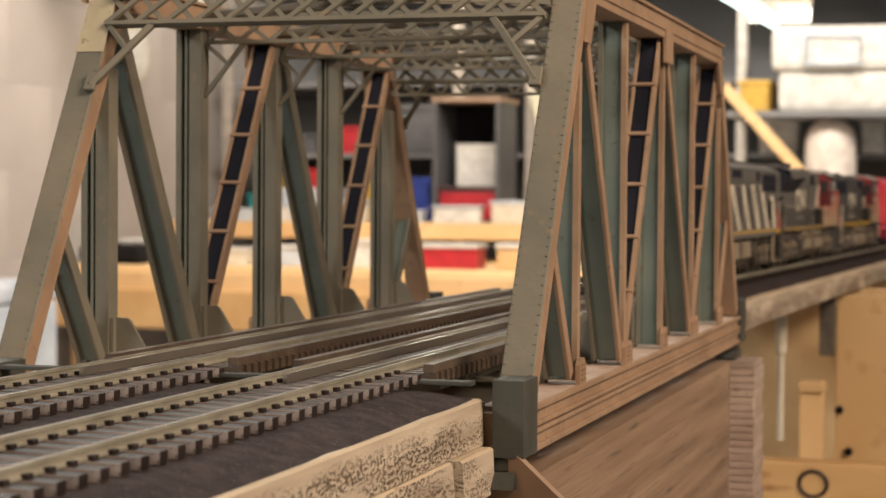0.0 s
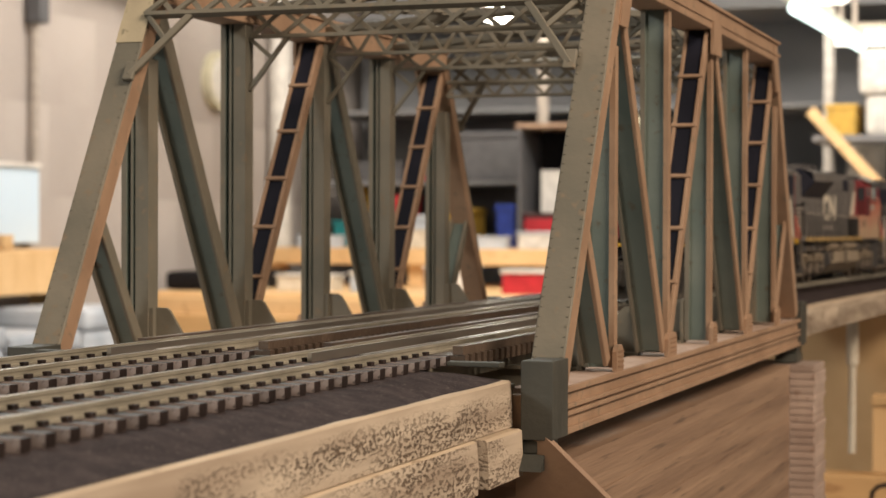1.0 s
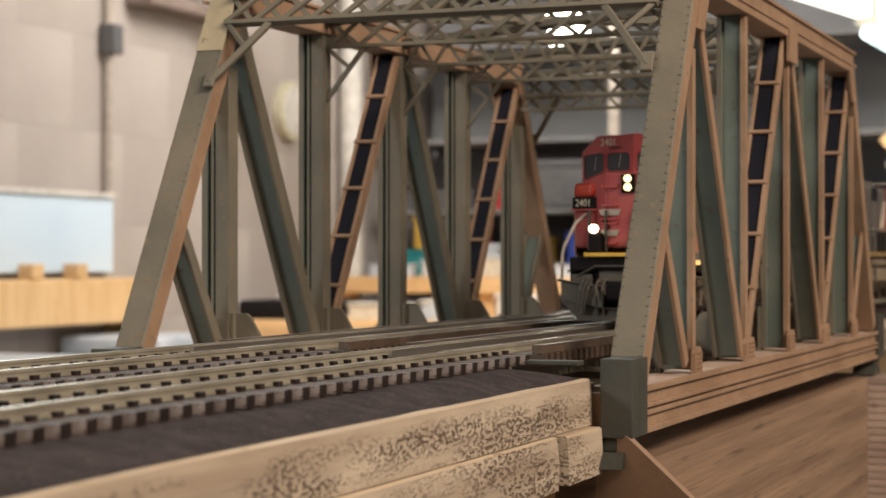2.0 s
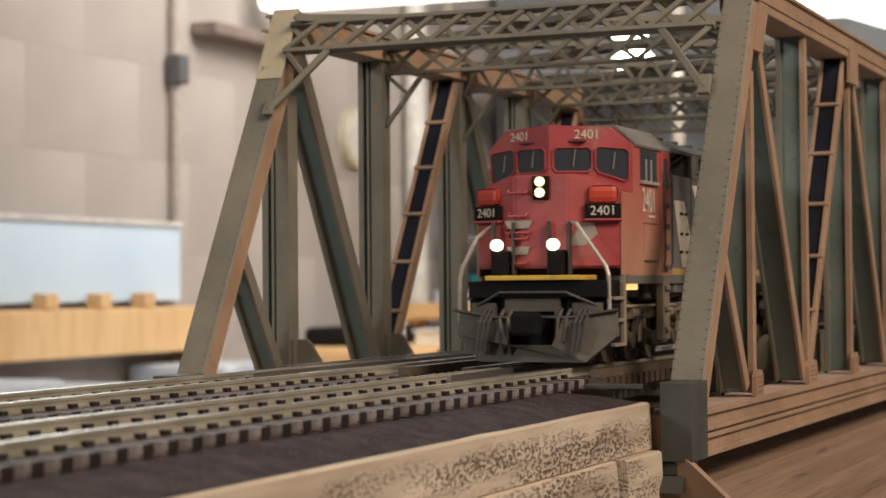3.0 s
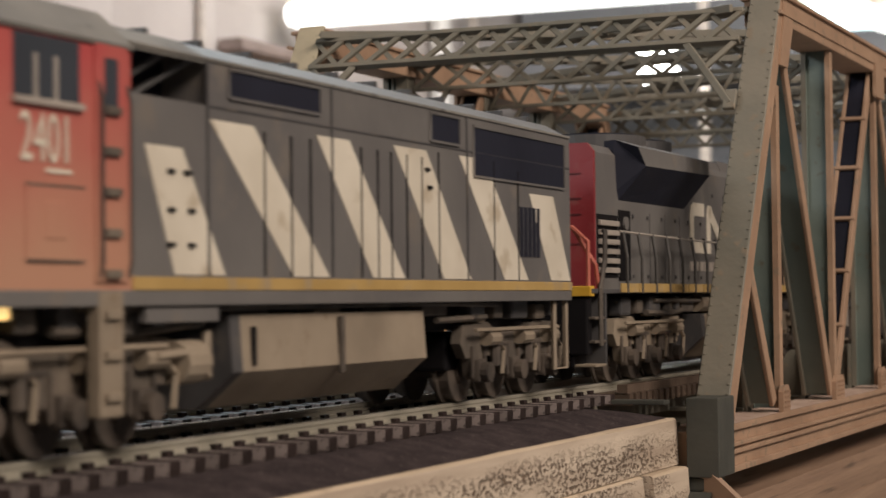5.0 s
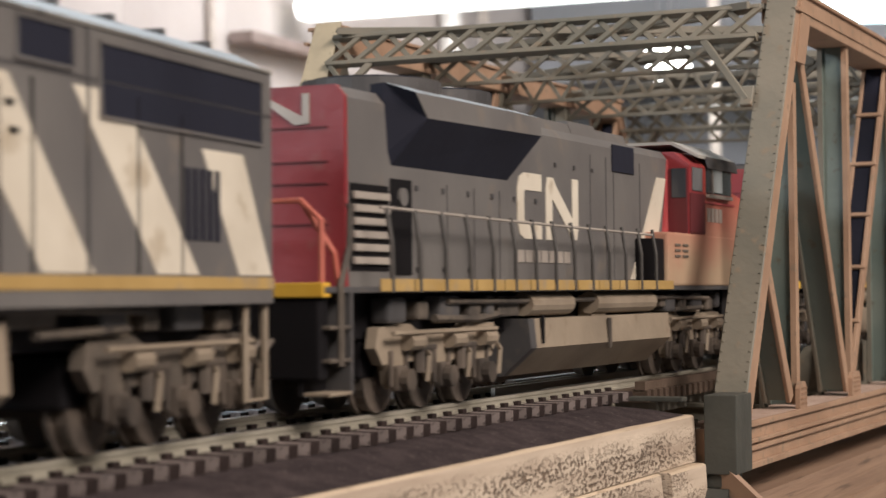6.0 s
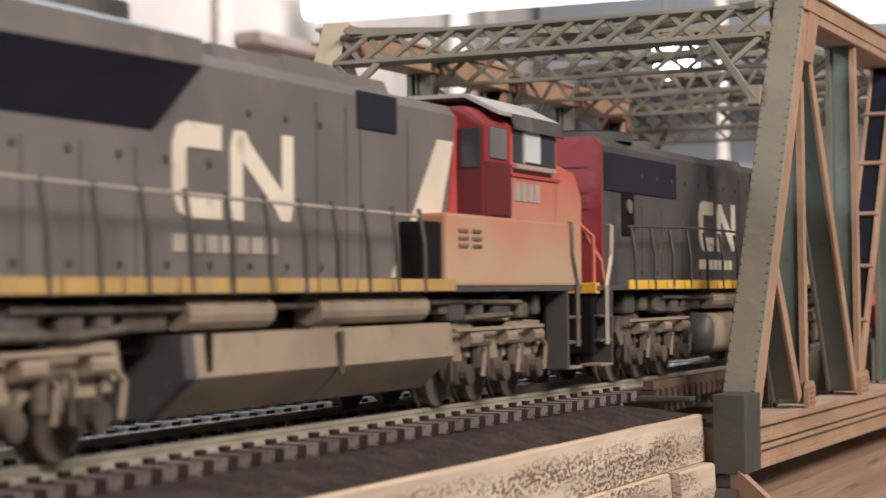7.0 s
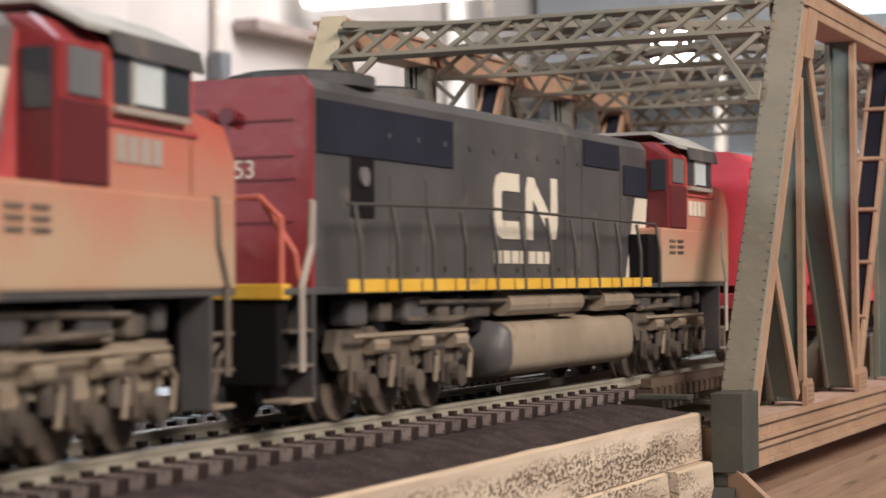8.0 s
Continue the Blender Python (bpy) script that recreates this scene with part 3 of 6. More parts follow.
def add_ties(t, x0):
    """Single ties near the camera, the far ones joined."""
    tie = bmesh.new()
    box(tie, -0.0150, 0.0150, -0.0015, 0.0015, -0.0021, 0.0, 0.00015)
    for s in (-1, 1):
        for e in (-1, 1):
            box(tie, s * 0.0086 + e * 0.0012 - 0.0005, s * 0.0086 + e * 0.0012 + 0.0005, -0.0009, 0.0009, 0.0, 0.0008)
    tie_mesh = bpy.data.meshes.new("tie")
    tie.to_mesh(tie_mesh)
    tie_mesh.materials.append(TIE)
    tie_mesh.materials.append(LITTIESIDE)
    # Light on the ties' near sides is put into a paler colour.
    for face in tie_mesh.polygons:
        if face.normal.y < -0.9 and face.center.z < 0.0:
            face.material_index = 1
    tie.free()
    y = -0.002
    while y > -0.34:
        x, h = track_line(y, x0)
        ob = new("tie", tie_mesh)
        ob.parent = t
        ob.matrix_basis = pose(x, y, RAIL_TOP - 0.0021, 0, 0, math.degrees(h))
        y -= 0.0066
    bt = bpy.data.meshes.new("bridge_tie")
    bm = solid(box, -0.0172, 0.0172, -0.00125, 0.00125, -0.0027, 0.0, 0.0002)
    bm.to_mesh(bt)
    bt.materials.append(BRIDGETIE)
    bm.free()
    y = 0.0045
    while y < 0.357:
        ob = new("bridge_tie", bt)
        ob.parent = t
        ob.matrix_basis = pose(x0, y, RAIL_TOP - 0.00215)
        y += 0.0044
    bm = bmesh.new()
    y = 0.364
    while y < 2.2:
        x, h = track_line(y, x0)
        beam(bm, (x - 0.015 * math.cos(h), y - 0.015 * math.sin(h), RAIL_TOP - 0.003), (x + 0.015 * math.cos(h), y + 0.015 * math.sin(h), RAIL_TOP - 0.003), (0, 1, 0), 0.0027, 0.0018)
        y += 0.0063
    y = -0.344
    while y > -0.74:
        x, h = track_line(y, x0)
        beam(bm, (x - 0.015 * math.cos(h), y - 0.015 * math.sin(h), RAIL_TOP - 0.003), (x + 0.015 * math.cos(h), y + 0.015 * math.sin(h), RAIL_TOP - 0.003), (0, 1, 0), 0.0027, 0.0018)
        y -= 0.0063
    tagged(part("tie_row", bm, TIE, t), kind="stuff")


def roadbed(name, y0, y1, label):
    """A foam bed with sloping shoulders on its board, both following the track."""
    bm = bmesh.new()
    ys = steps(y0, y1, 40)
    rings = []
    rnd = random.Random(4)
    prof = [(-0.066, 0.0012), (-0.0535, 0.0040), (0.0262, 0.0040), (0.030, 0.0034), (0.0385, 0.0012)]
    for y in ys:
        x, h = track_line(y, 0.0)
        edge = 0.0
        if name == "roadbed_near" and y > -0.012:
            edge = (y + 0.012) / 0.012
        rings.append([bm.verts.new((x + a, y, z - edge * 0.0018 * (z - 0.0012) / 0.0028 + rnd.uniform(-0.0002, 0.0002))) for a, z in prof])
    for a, b in zip(rings, rings[1:]):
        for k in range(len(prof) - 1):
            bm.faces.new((a[k], a[k + 1], b[k + 1], b[k]))
    for r in (rings[0][::-1], rings[-1]):
        bm.faces.new(r)
    bmesh.ops.recalc_face_normals(bm, faces=bm.faces)
    return tagged(link(name, bm, FOAM), label, "roadbed", kind="structure")


def board(name, y0, y1, z0, z1, xa, xb, label, materials, wobble=0.0, seed=1):
    bm = bmesh.new()
    ys = steps(y0, y1, 60)
    rings = []
    for y in ys:
        x, h = track_line(y, 0.0)
        w = [noise.noise(Vector((y * 90, seed, k * 3.7))) * wobble for k in range(4)]
        rings.append([bm.verts.new(v) for v in ((x + xa, y, z0), (x + xb + w[0], y, z0), (x + xb + w[1], y, (z0 + z1) / 2), (x + xb - 0.0004 + w[2] * 0.5, y, z1 - 0.0004), (x + xb - 0.001, y, z1), (x + xa, y, z1))])
    for a, b in zip(rings, rings[1:]):
        for k in range(6):
            bm.faces.new((a[k], a[(k + 1) % 6], b[(k + 1) % 6], b[k])).material_index = 1 if k in (3, 4) else 0
    for r in (rings[0][::-1], rings[-1]):
        bm.faces.new(r)
    bmesh.ops.recalc_face_normals(bm, faces=bm.faces)
    return tagged(link(name, bm, materials), label, "board")


bridge()
near_track = rail_track("near_track", NEAR_X, "brown-tied model railway track carrying the train")
far_track = rail_track("far_track", FAR_X, "empty brown-tied model railway track beside the other")
roadbed("roadbed_near", -0.75, -0.001, "black foam roadbed under the approach tracks")
roadbed("roadbed_far", 0.362, 2.3, "black foam roadbed under the tracks past the bridge")
board("deck_board", -0.75, -0.001, -0.0088, 0.0012, -0.068, 0.0400, "weathered plywood deck board with a splintered edge", [PLANK, PLANKTOP], 0.0006)
board("deck_board", 0.362, 2.3, -0.0105, 0.0012, -0.068, 0.0440, "pale plywood deck board past the bridge", [PLANK, PLANKTOP], 0.0008, 4)
board("splice_board", -0.75, -0.0285, -0.0200, -0.0090, -0.06, 0.0412, "rough-sawn plywood splice board under the deck", [PLANK, PLANKTOP], 0.0007, 9)
board("splice_block", -0.0272, -0.003, -0.0190, -0.0090, -0.06, 0.0430, "short plywood block under the deck board's end", [PLANK, PLANKTOP], 0.0004, 13)
tagged(link("riser", solid(box, -0.05, 0.036, -0.030, -0.0145, -1.1, -0.0192, 0.0006), PINE), "pine riser post under the deck board", "post")


for y in (-0.66, 1.2, 2.2):
    x, _ = track_line(y, 0.0)
    tagged(link("trestle_post", solid(box, x - 0.045, x + 0.03, y - 0.02, y + 0.02, -1.1, -0.0202 if y < 0 else -0.0107, 0.001), PINE), "square pine post under the deck board", "post", "posts under the deck")


def abutments():
    p = thing("bridge_pedestal", "brown stained pedestal of stacked boards beneath the bridge", "pedestal")
    z, i = -0.0185, 0
    rnd = random.Random(7)
    while z > -0.16:
        h = 0.0052
        e = rnd.uniform(-0.0003, 0.0003)
        part("board", solid(box, -0.085 + e, 0.0462 + e, 0.012, 0.343, z - h + 0.00003, z, 0.0001), PEDESTAL, p)
        z -= h
        i += 1
    part("base", solid(box, -0.083, 0.0445, 0.014, 0.342, -1.1, z), PEDESTAL, p)
    q = thing("far_abutment", "laminated brown abutment with ragged layer ends at the bridge's far end", "abutment")
    z = -0.0185
    while z > -0.16:
        h = 0.0028
        e = rnd.uniform(-0.0008, 0.0006)
        part("layer", solid(box, -0.09, 0.0560 + e, 0.344, 0.372, z - h + 0.0002, z, 0.0004), SLICE, q)
        z -= h
    part("base", solid(box, -0.088, 0.054, 0.345, 0.37, -1.1, z), WING, q)
    # sloping wing wall at the near end
    w = thing("wing_wall", "brown card wing wall with a sloping top edge and pale end", "wall")
    bm = bmesh.new()
    a, c = Vector((0.0405, 0.0015, 0)), Vector((0.0680, -0.0120, 0))
    n = Vector((0, 0, 1)).cross((c - a).normalized()) * 0.0008
    tops = [(0.0, -0.0050), (1.0, -0.0250)]
    vs = []
    for k, zt in tops:
        m = a.lerp(c, k)
        for s in (-1, 1):
            vs.append([bm.verts.new((m.x + s * n.x, m.y + s * n.y, zz)) for zz in (-0.2, zt)])
    (l0, t0), (l1, t1), (l2, t2), (l3, t3) = vs
    for f in ((l0, t0, t2, l2), (l1, l3, t3, t1), (t0, t1, t3, t2), (l0, l1, t1, t0), (l2, t2, t3, l3)):
        bm.faces.new(f)
    bmesh.ops.recalc_face_normals(bm, faces=bm.faces)
    part("panel", bm, WING, w)
    d = (c - a).normalized()
    bm = bmesh.new()
    e = c + d * 0.003
    beam(bm, (e.x, e.y, -0.2), (e.x, e.y, -0.0252), d, 0.0062, 0.0042, 0.0004)
    part("end_post", bm, WING, w, "pale square end post")


abutments()

# ---- the train ----


def mbox(bm, x0, x1, y0, y1, z0, z1, bevel=0.0, mat=0):
    return box(bm, x0 * MM, x1 * MM, y0 * MM, y1 * MM, z0 * MM, z1 * MM, bevel * MM, mat)


def mprism(bm, pts, axis, a, b, mat=0):
    return prism(bm, [(u * MM, v * MM) for u, v in pts], axis, a * MM, b * MM, mat)


def mrod(bm, pts, r, n=6, mat=0):
    rod(bm, [Vector(p) * MM for p in pts], r * MM, n, mat)


def lettering(name, text, size, parent, m, material):
    """Flat lettering with the built-in font, laid on a panel."""
    cu = bpy.data.curves.new(name, "FONT")
    cu.body, cu.size, cu.align_x, cu.align_y, cu.extrude = text, size * MM, "CENTER", "CENTER", 0.00005
    tmp = bpy.data.objects.new("tmp", cu)
    me = bpy.data.meshes.new_from_object(tmp)
    bpy.data.objects.remove(tmp)
    me.name = name
    me.materials.clear()
    me.materials.append(material)
    ob = new(name, me)
    ob.parent = parent
    ob.matrix_basis = m
    return ob


def ribbon(line, half, xa, xb):
    """A flat band along a line of (y, z) points, from xa to xb in thickness."""
    bm = bmesh.new()
    pts = [Vector((xa, u, v)) for u, v in line]
    rings = []
    for i, p in enumerate(pts):
        a = (p - pts[i - 1]).normalized() if i else (pts[1] - p).normalized()
        b = (pts[i + 1] - p).normalized() if i + 1 < len(pts) else a
        t = (a + b).normalized()
        n = Vector((0, -t.z, t.y)) * (half / max(0.5, t.dot(a)))
        rings.append([bm.verts.new(Vector((x, p.y + e * n.y, p.z + e * n.z)) * MM) for x in (xa, xb) for e in (-1, 1)])
    for a, b in zip(rings, rings[1:]):
        for i, j in ((0, 1), (1, 3), (3, 2), (2, 0)):
            bm.faces.new((a[i], a[j], b[j], b[i]))
    for r in (rings[0], rings[-1]):
        bm.faces.new((r[0], r[1], r[3], r[2]))
    bmesh.ops.recalc_face_normals(bm, faces=bm.faces)
    return bm


def side_pose(x, y, z, s=1):
    """On a side wall, reading along the train; s: +1 for the side towards +x."""
    return pose(x * MM, y * MM, z * MM, 90, 0, 90 * s)


STEPGLOW = glow("sill_light_glow", (1.0, 0.62, 0.2), 1.1)
COVER = plain("orange_red_lamp_cover", (0.52, 0.055, 0.028), 0.45)
DARKRED = plain("dark_red_and_shade", (0.11, 0.018, 0.022), 0.5)


def truck(loco, y, material=GEAR):
    """A three-axle truck: wheels, side frames, boxes, springs and brake gear."""
    t = part("truck", solid(mbox, -10, 10, y - 24, y + 24, 6, 12.5, 0.6), DEEP, loco, "dusty brown three-axle truck")
    for a in (-17, 0, 17):
        bm = bmesh.new()
        for s in (-1, 1):
            wheel_round(bm, (s * 8.6 * MM, (y + a) * MM, 5.6 * MM), (1, 0, 0), 5.5 * MM, 1.2 * MM, 24)
            wheel_round(bm, (s * 7.3 * MM, (y + a) * MM, 5.6 * MM), (1, 0, 0), 6.3 * MM, 0.35 * MM, 24)
            wheel_round(bm, (s * 9.9 * MM, (y + a) * MM, 5.6 * MM), (1, 0, 0), 2.2 * MM, 0.5 * MM, 12)
        mrod(bm, [(-8, y + a, 5.6), (8, y + a, 5.6)], 1.2, 8)
        part("wheelset", bm, WHEEL, t)
    for s in (-1, 1):
        bm = bmesh.new()
        out = [(-24, 14.4), (-25, 11.0), (-22.5, 8.2), (-20.6, 8.4), (-19.4, 5.0), (-17.9, 4.2), (-16.1, 4.2), (-14.6, 5.0), (-13.2, 8.6), (-5, 8.2), (-2.6, 5.0), (-0.9, 4.2), (0.9, 4.2), (2.6, 5.0), (5, 8.2), (13.2, 8.6), (14.6, 5.0), (16.1, 4.2), (17.9, 4.2), (19.4, 5.0), (20.6, 8.4), (22.5, 8.2), (25, 11.0), (24, 14.4), (12, 14.8), (8, 13.2), (-8, 13.2), (-12, 14.8)]
        xs = sorted((s * 11.5, s * 13.4))
        mprism(bm, [(y + u, v) for u, v in out], "x", *xs)
        part("side_frame", bm, material, t)
        for a in (-17, 0, 17):
            bm = bmesh.new()
            mbox(bm, *sorted((s * 12.8, s * 14.6)), y + a - 1.9, y + a + 1.9, 3.8, 8.0, 0.5)
            mbox(bm, *sorted((s * 13.3, s * 13.9)), y + a - 3.4, y + a - 2.4, 4.6, 10.5, 0.2)
            mbox(bm, *sorted((s * 13.3, s * 13.9)), y + a + 2.4, y + a + 3.4, 4.6, 10.5, 0.2)
            wheel_round(bm, (s * 15.4 * MM, (y + a) * MM, 5.6 * MM), (1, 0, 0), 1.9 * MM, 0.7 * MM, 12)
            part("journal_box", bm, WHEEL, t)
        for a in (-8.5, 8.5):
            bm = bmesh.new()
            for k in (-1.6, 1.6):
                mrod(bm, [(s * 14.1, y + a + k, 6.6), (s * 14.1, y + a + k, 10.4)], 1.1, 8)
            mbox(bm, *sorted((s * 12.6, s * 15.4)), y + a - 3.2, y + a + 3.2, 10.4, 11.2, 0.2)
            part("spring", bm, WHEEL, t)
        for a in (-13, 4, 18):
            bm = bmesh.new()
            mrod(bm, [(s * 14.4, y + a - 2.6, 11.8), (s * 14.4, y + a + 2.6, 11.8)], 1.5, 10)
            mrod(bm, [(s * 14.6, y + a + 2.6, 11.8), (s * 14.8, y + a + 5.5, 9.5), (s * 14.6, y + a + 5.0, 5.0)], 0.5, 5)
            part("brake_cylinder", bm, DUST, t)
        bm = bmesh.new()
        mrod(bm, [(s * 15.6, y - 23, 13.4), (s * 15.6, y + 20, 13.4)], 0.45, 5)
        part("brake_pipe", bm, DUST, t)
        for a, w, z0, z1 in ((-19, 3.4, 15.0, 19.2), (-9, 2.2, 15.4, 18.6), (2, 4.2, 15.2, 19.4), (13, 2.6, 15.0, 18.0), (20, 1.8, 15.6, 19.4)):
            part("sander_box", solid(mbox, *sorted((s * 11.0, s * 14.6)), y + a - w, y + a + w, z0, z1, 0.7), GEAR if a in (-9, 13) else BLACK, t)
    return t


def coupler(loco, y, d):
    bm = bmesh.new()
    mbox(bm, -2, 2, min(y, y + d * 6), max(y, y + d * 6), 8.2, 11.6, 0.4)
    mbox(bm, -3.2, 3.2, min(y + d * 5, y + d * 9), max(y + d * 5, y + d * 9), 7.2, 12.4, 0.8)
    part("coupler", bm, DEEP, loco)
    for x in (-8, -6, 6, 8):
        bm = bmesh.new()
        mrod(bm, [(x, y, 13), (x, y + d * 3, 11), (x * 0.95, y + d * 3.6, 6), (x * 0.9, y + d * 2.6, 3)], 0.45, 5)
        part("air_hose", bm, WHEEL, loco)


def fuel_tank(loco, y0, y1, material, z0=4.0, z1=17.2, rounded=False):
    bm = bmesh.new()
    rings = []
    for y, k in ((y0, 0), (y0 + 2.5, 1), (y1 - 1.0, 1), (y1, 0)):
        pts = [(-15.6, z1), (-16.2, 9.2), (-10, z0), (10, z0), (16.2, 9.2), (15.6, z1)]
        if rounded:
            pts = [(15.8 * math.copysign(abs(math.cos(v)) ** 0.4, math.cos(v)), (z0 + z1) / 2 + (z1 - z0) / 2 * math.copysign(abs(math.sin(v)) ** 0.5, math.sin(v))) for v in [math.pi - i * math.pi / 12 for i in range(24)]]
        rings.append([bm.verts.new((x * MM * (0.985 if not k else 1), y * MM, z * MM)) for x, z in pts])
    for a, b in zip(rings, rings[1:]):
        for k in range(len(a)):
            bm.faces.new((a[k], a[(k + 1) % len(a)], b[(k + 1) % len(a)], b[k]))
    bm.faces.new(rings[0]), bm.faces.new(rings[-1][::-1])
    bmesh.ops.recalc_face_normals(bm, faces=bm.faces)
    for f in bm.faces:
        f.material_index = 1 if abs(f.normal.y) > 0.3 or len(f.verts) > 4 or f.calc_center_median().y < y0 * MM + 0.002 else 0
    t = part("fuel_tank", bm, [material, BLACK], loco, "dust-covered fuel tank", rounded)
    for s in (-1, 1):
        for k in range(7):
            y = y0 - 30 + k * (y1 - y0 + 60) / 6
            part("underframe_box", solid(mbox, *sorted((s * 11, s * (14.2 if k % 2 else 12.8))), y - 5 - k % 3, y + 4, 14.6 + (k % 3) * 0.8, 19.2, 0.4), GEAR if k % 3 else DUST, loco)
        bm = bmesh.new()
        mrod(bm, [(s * 15.0, y0 - 36, 18.4), (s * 15.0, y0 - 6, 18.2), (s * 14.6, y1 + 6, 18.4), (s * 15.0, y1 + 34, 18.0)], 0.5, 6)
        mrod(bm, [(s * 14.2, y0 - 40, 15.6), (s * 14.2, y0 - 22, 15.2), (s * 13.4, y0 - 4, 16.4)], 0.7, 6)
        mrod(bm, [(s * 14.2, y1 + 8, 15.4), (s * 14.4, y1 + 30, 15.8)], 0.6, 6)
        part("underframe_pipe", bm, GEAR, loco)
    if rounded:
        return t
    mid = (y0 + y1) / 2
    for s in (-1, 1):
        part("tank_strap", solid(mbox, *sorted((s * 16.0, s * 16.7)), mid - 0.6, mid + 0.6, 8, z1 - 0.5, 0.1), GEAR, t)
    bm = bmesh.new()
    mbox(bm, 16.0, 16.5, y0 + 5, y0 + 6, 10, 15.5, 0.1)
    part("sight_gauge", bm, DEEP, t)
    return t


def cowl_loco():
    L = thing("lead_locomotive", "red-nosed dark grey cowl locomotive with white diagonal stripes", "locomotive", "locomotives of the train")
    f, r = -99, 99
    part("underframe", solid(mbox, -11.5, 11.5, f + 4, r - 2, 13.5, 20.4, 0.3), DEEP, L)
    # body behind the cab
    prof = [(-17.8, 20.4), (-17.8, 51.6), (-12.6, 54.4), (12.6, 54.4), (17.8, 51.6), (17.8, 20.4)]
    body = part("body", solid(mprism, prof, "y", -43, r), GREYB, L)
    part("lower_body", solid(mbox, -17.8, 17.8, -62, -43, 20.4, 45.4), GREYB, L)
    # near-black core carries the shade inside the open intake
    part("intake_core", solid(mbox, -10.5, 10.5, -61.9, -43.1, 45.4, 53.5), HOLLOWSHADE, L)
    part("intake_roof", solid(mprism, [(-17.8, 51.0), (-17.8, 51.8), (-12.6, 54.6), (12.6, 54.6), (17.8, 51.8), (17.8, 51.0), (12.4, 53.8), (-12.4, 53.8)], "y", -62, -43), ROOF, L)
    part("sill_stripe", solid(mbox, -18.15, 18.15, -62, r, 20.6, 22.3, 0.15), OCHRE, L, "dusty ochre sill stripe")
    part("sill", solid(mbox, -18.0, 18.0, f + 2, r, 18.6, 20.6, 0.2), GREYB, L)
    # white diagonal stripes: thin raised panels on both sides
    for top0, top1, zt, b0, b1, zb in ((-59, -50, 39.2, -52, -39, 22.6), (-43, -31, 43.6, -19.5, -8, 22.6), (-12, -1, 43.8, 7, 19, 22.6), (15, 28, 44.2, 35, 47, 22.6), (42, 54, 44.3, 63, 75, 22.6), (76, 89, 39.2, 87.5, 98.6, 22.6)):
        for s in (-1, 1):
            bm = bmesh.new()
            mprism(bm, [(top0, zt), (top1, zt), (b1, zb), (b0, zb)], "x", *sorted((s * 17.75, s * 17.9)))
            part("stripe", bm, WHITE, body, "dusty white diagonal stripe")
    # door seams, handles, louvres
    for s in (-1, 1):
        for y in (-7, -28, -20, -14, 3, 9, 14, 20, 26, 33, 58, 70):
            bm = solid(mbox, *sorted((s * 17.6, s * 18.0)), y - 0.18, y + 0.18, 22.6, 44.2 if y in (-7, 33, 58) else 43)
            part("door_seam", bm, DEEP, body)
        for y, z in ((-53, 36), (-49, 36), (-53, 31), (-48, 31), (-53, 26.5), (-48, 26.5), (28, 41), (29, 38)):
            part("door_handle", solid(mbox, *sorted((s * 17.8, s * 18.3)), y - 0.8, y + 0.8, z - 0.3, z + 0.3, 0.1), DEEP, body)
        for y0, y1, z0, z1 in ((29.6, 42, 46.0, 50.8), (48.3, 95.2, 41.0, 50.0), (-38, -11, 46.9, 50.9)):
            g = part("radiator_grille", solid(mbox, *sorted((s * 17.7, s * 17.95)), y0, y1, z0, z1, 0.1), GRILLE, body)
            bm = bmesh.new()
            mrod(bm, [(s * 18.0, y0, z0), (s * 18.0, y1, z0), (s * 18.0, y1, z1), (s * 18.0, y0, z1), (s * 18.0, y0, z0)], 0.3, 4)
            part("grille_edge", bm, GREYB, g)
        for k in range(5):
            part("louvre", solid(mbox, *sorted((s * 17.7, s * 18.0)), 71 + k * 2.2, 72.5 + k * 2.2, 27, 36.5, 0.1), GRILLE, body)
        part("belt_seam", solid(mbox, *sorted((s * 17.7, s * 17.95)), -43, 98.8, 45.2, 45.5), BLACK, body)
        part("roof_seam", solid(mbox, *sorted((s * 17.6, s * 18.1)), -62, 98.8, 51.4, 51.9, 0.1), ROOF, body)
        for y in (-43.5, -7, 45.5):
            part("panel_joint", solid(mbox, *sorted((s * 17.7, s * 18.05)), y - 0.25, y + 0.25, 22.6, 51.4), BLACK, body)
        bm = bmesh.new()
        mrod(bm, [(s * 11.3, -60, 45.6), (s * 16.5, -53, 51.2), (s * 11.3, -45, 53.4)], 0.5, 5)
        mrod(bm, [(s * 11.3, -54, 45.6), (s * 16.5, -46, 51.2)], 0.5, 5)
        part("strut", bm, BLACK, body)
    part("roof_panel", solid(mbox, -9.8, 9.8, -62, r - 1, 54.0, 55.0, 0.4), ROOF, L, "dusty grey roof walkway")
    bm = bmesh.new()
    for y in range(-50, 95, 14):
        mbox(bm, -12.2, 12.2, y, y + 1.0, 54.2, 55.5, 0.1)
    part("roof_ribs", bm, BLACK, L)
    part("exhaust", solid(mbox, -4, 4, -20, -8, 54.4, 56.2, 0.5), DEEP, L)
    for y in (46, 72):
        bm = bmesh.new()
        wheel_round(bm, (0, y * MM, 55.2 * MM), (0, 0, 1), 8.0 * MM, 0.7 * MM, 24)
        part("roof_fan", bm, BLACK, L)
    # cab with a faceted roof
    cabp = [(-17.8, 20.4), (-17.8, 50.6), (-12.8, 54.9), (12.8, 54.9), (17.8, 50.6), (17.8, 20.4)]
    bm = bmesh.new()
    mprism(bm, cabp, "y", -92, -62)
    cab = part("cab", bm, LEADSIDE, L, "red cab coated with tan dust towards the sill")
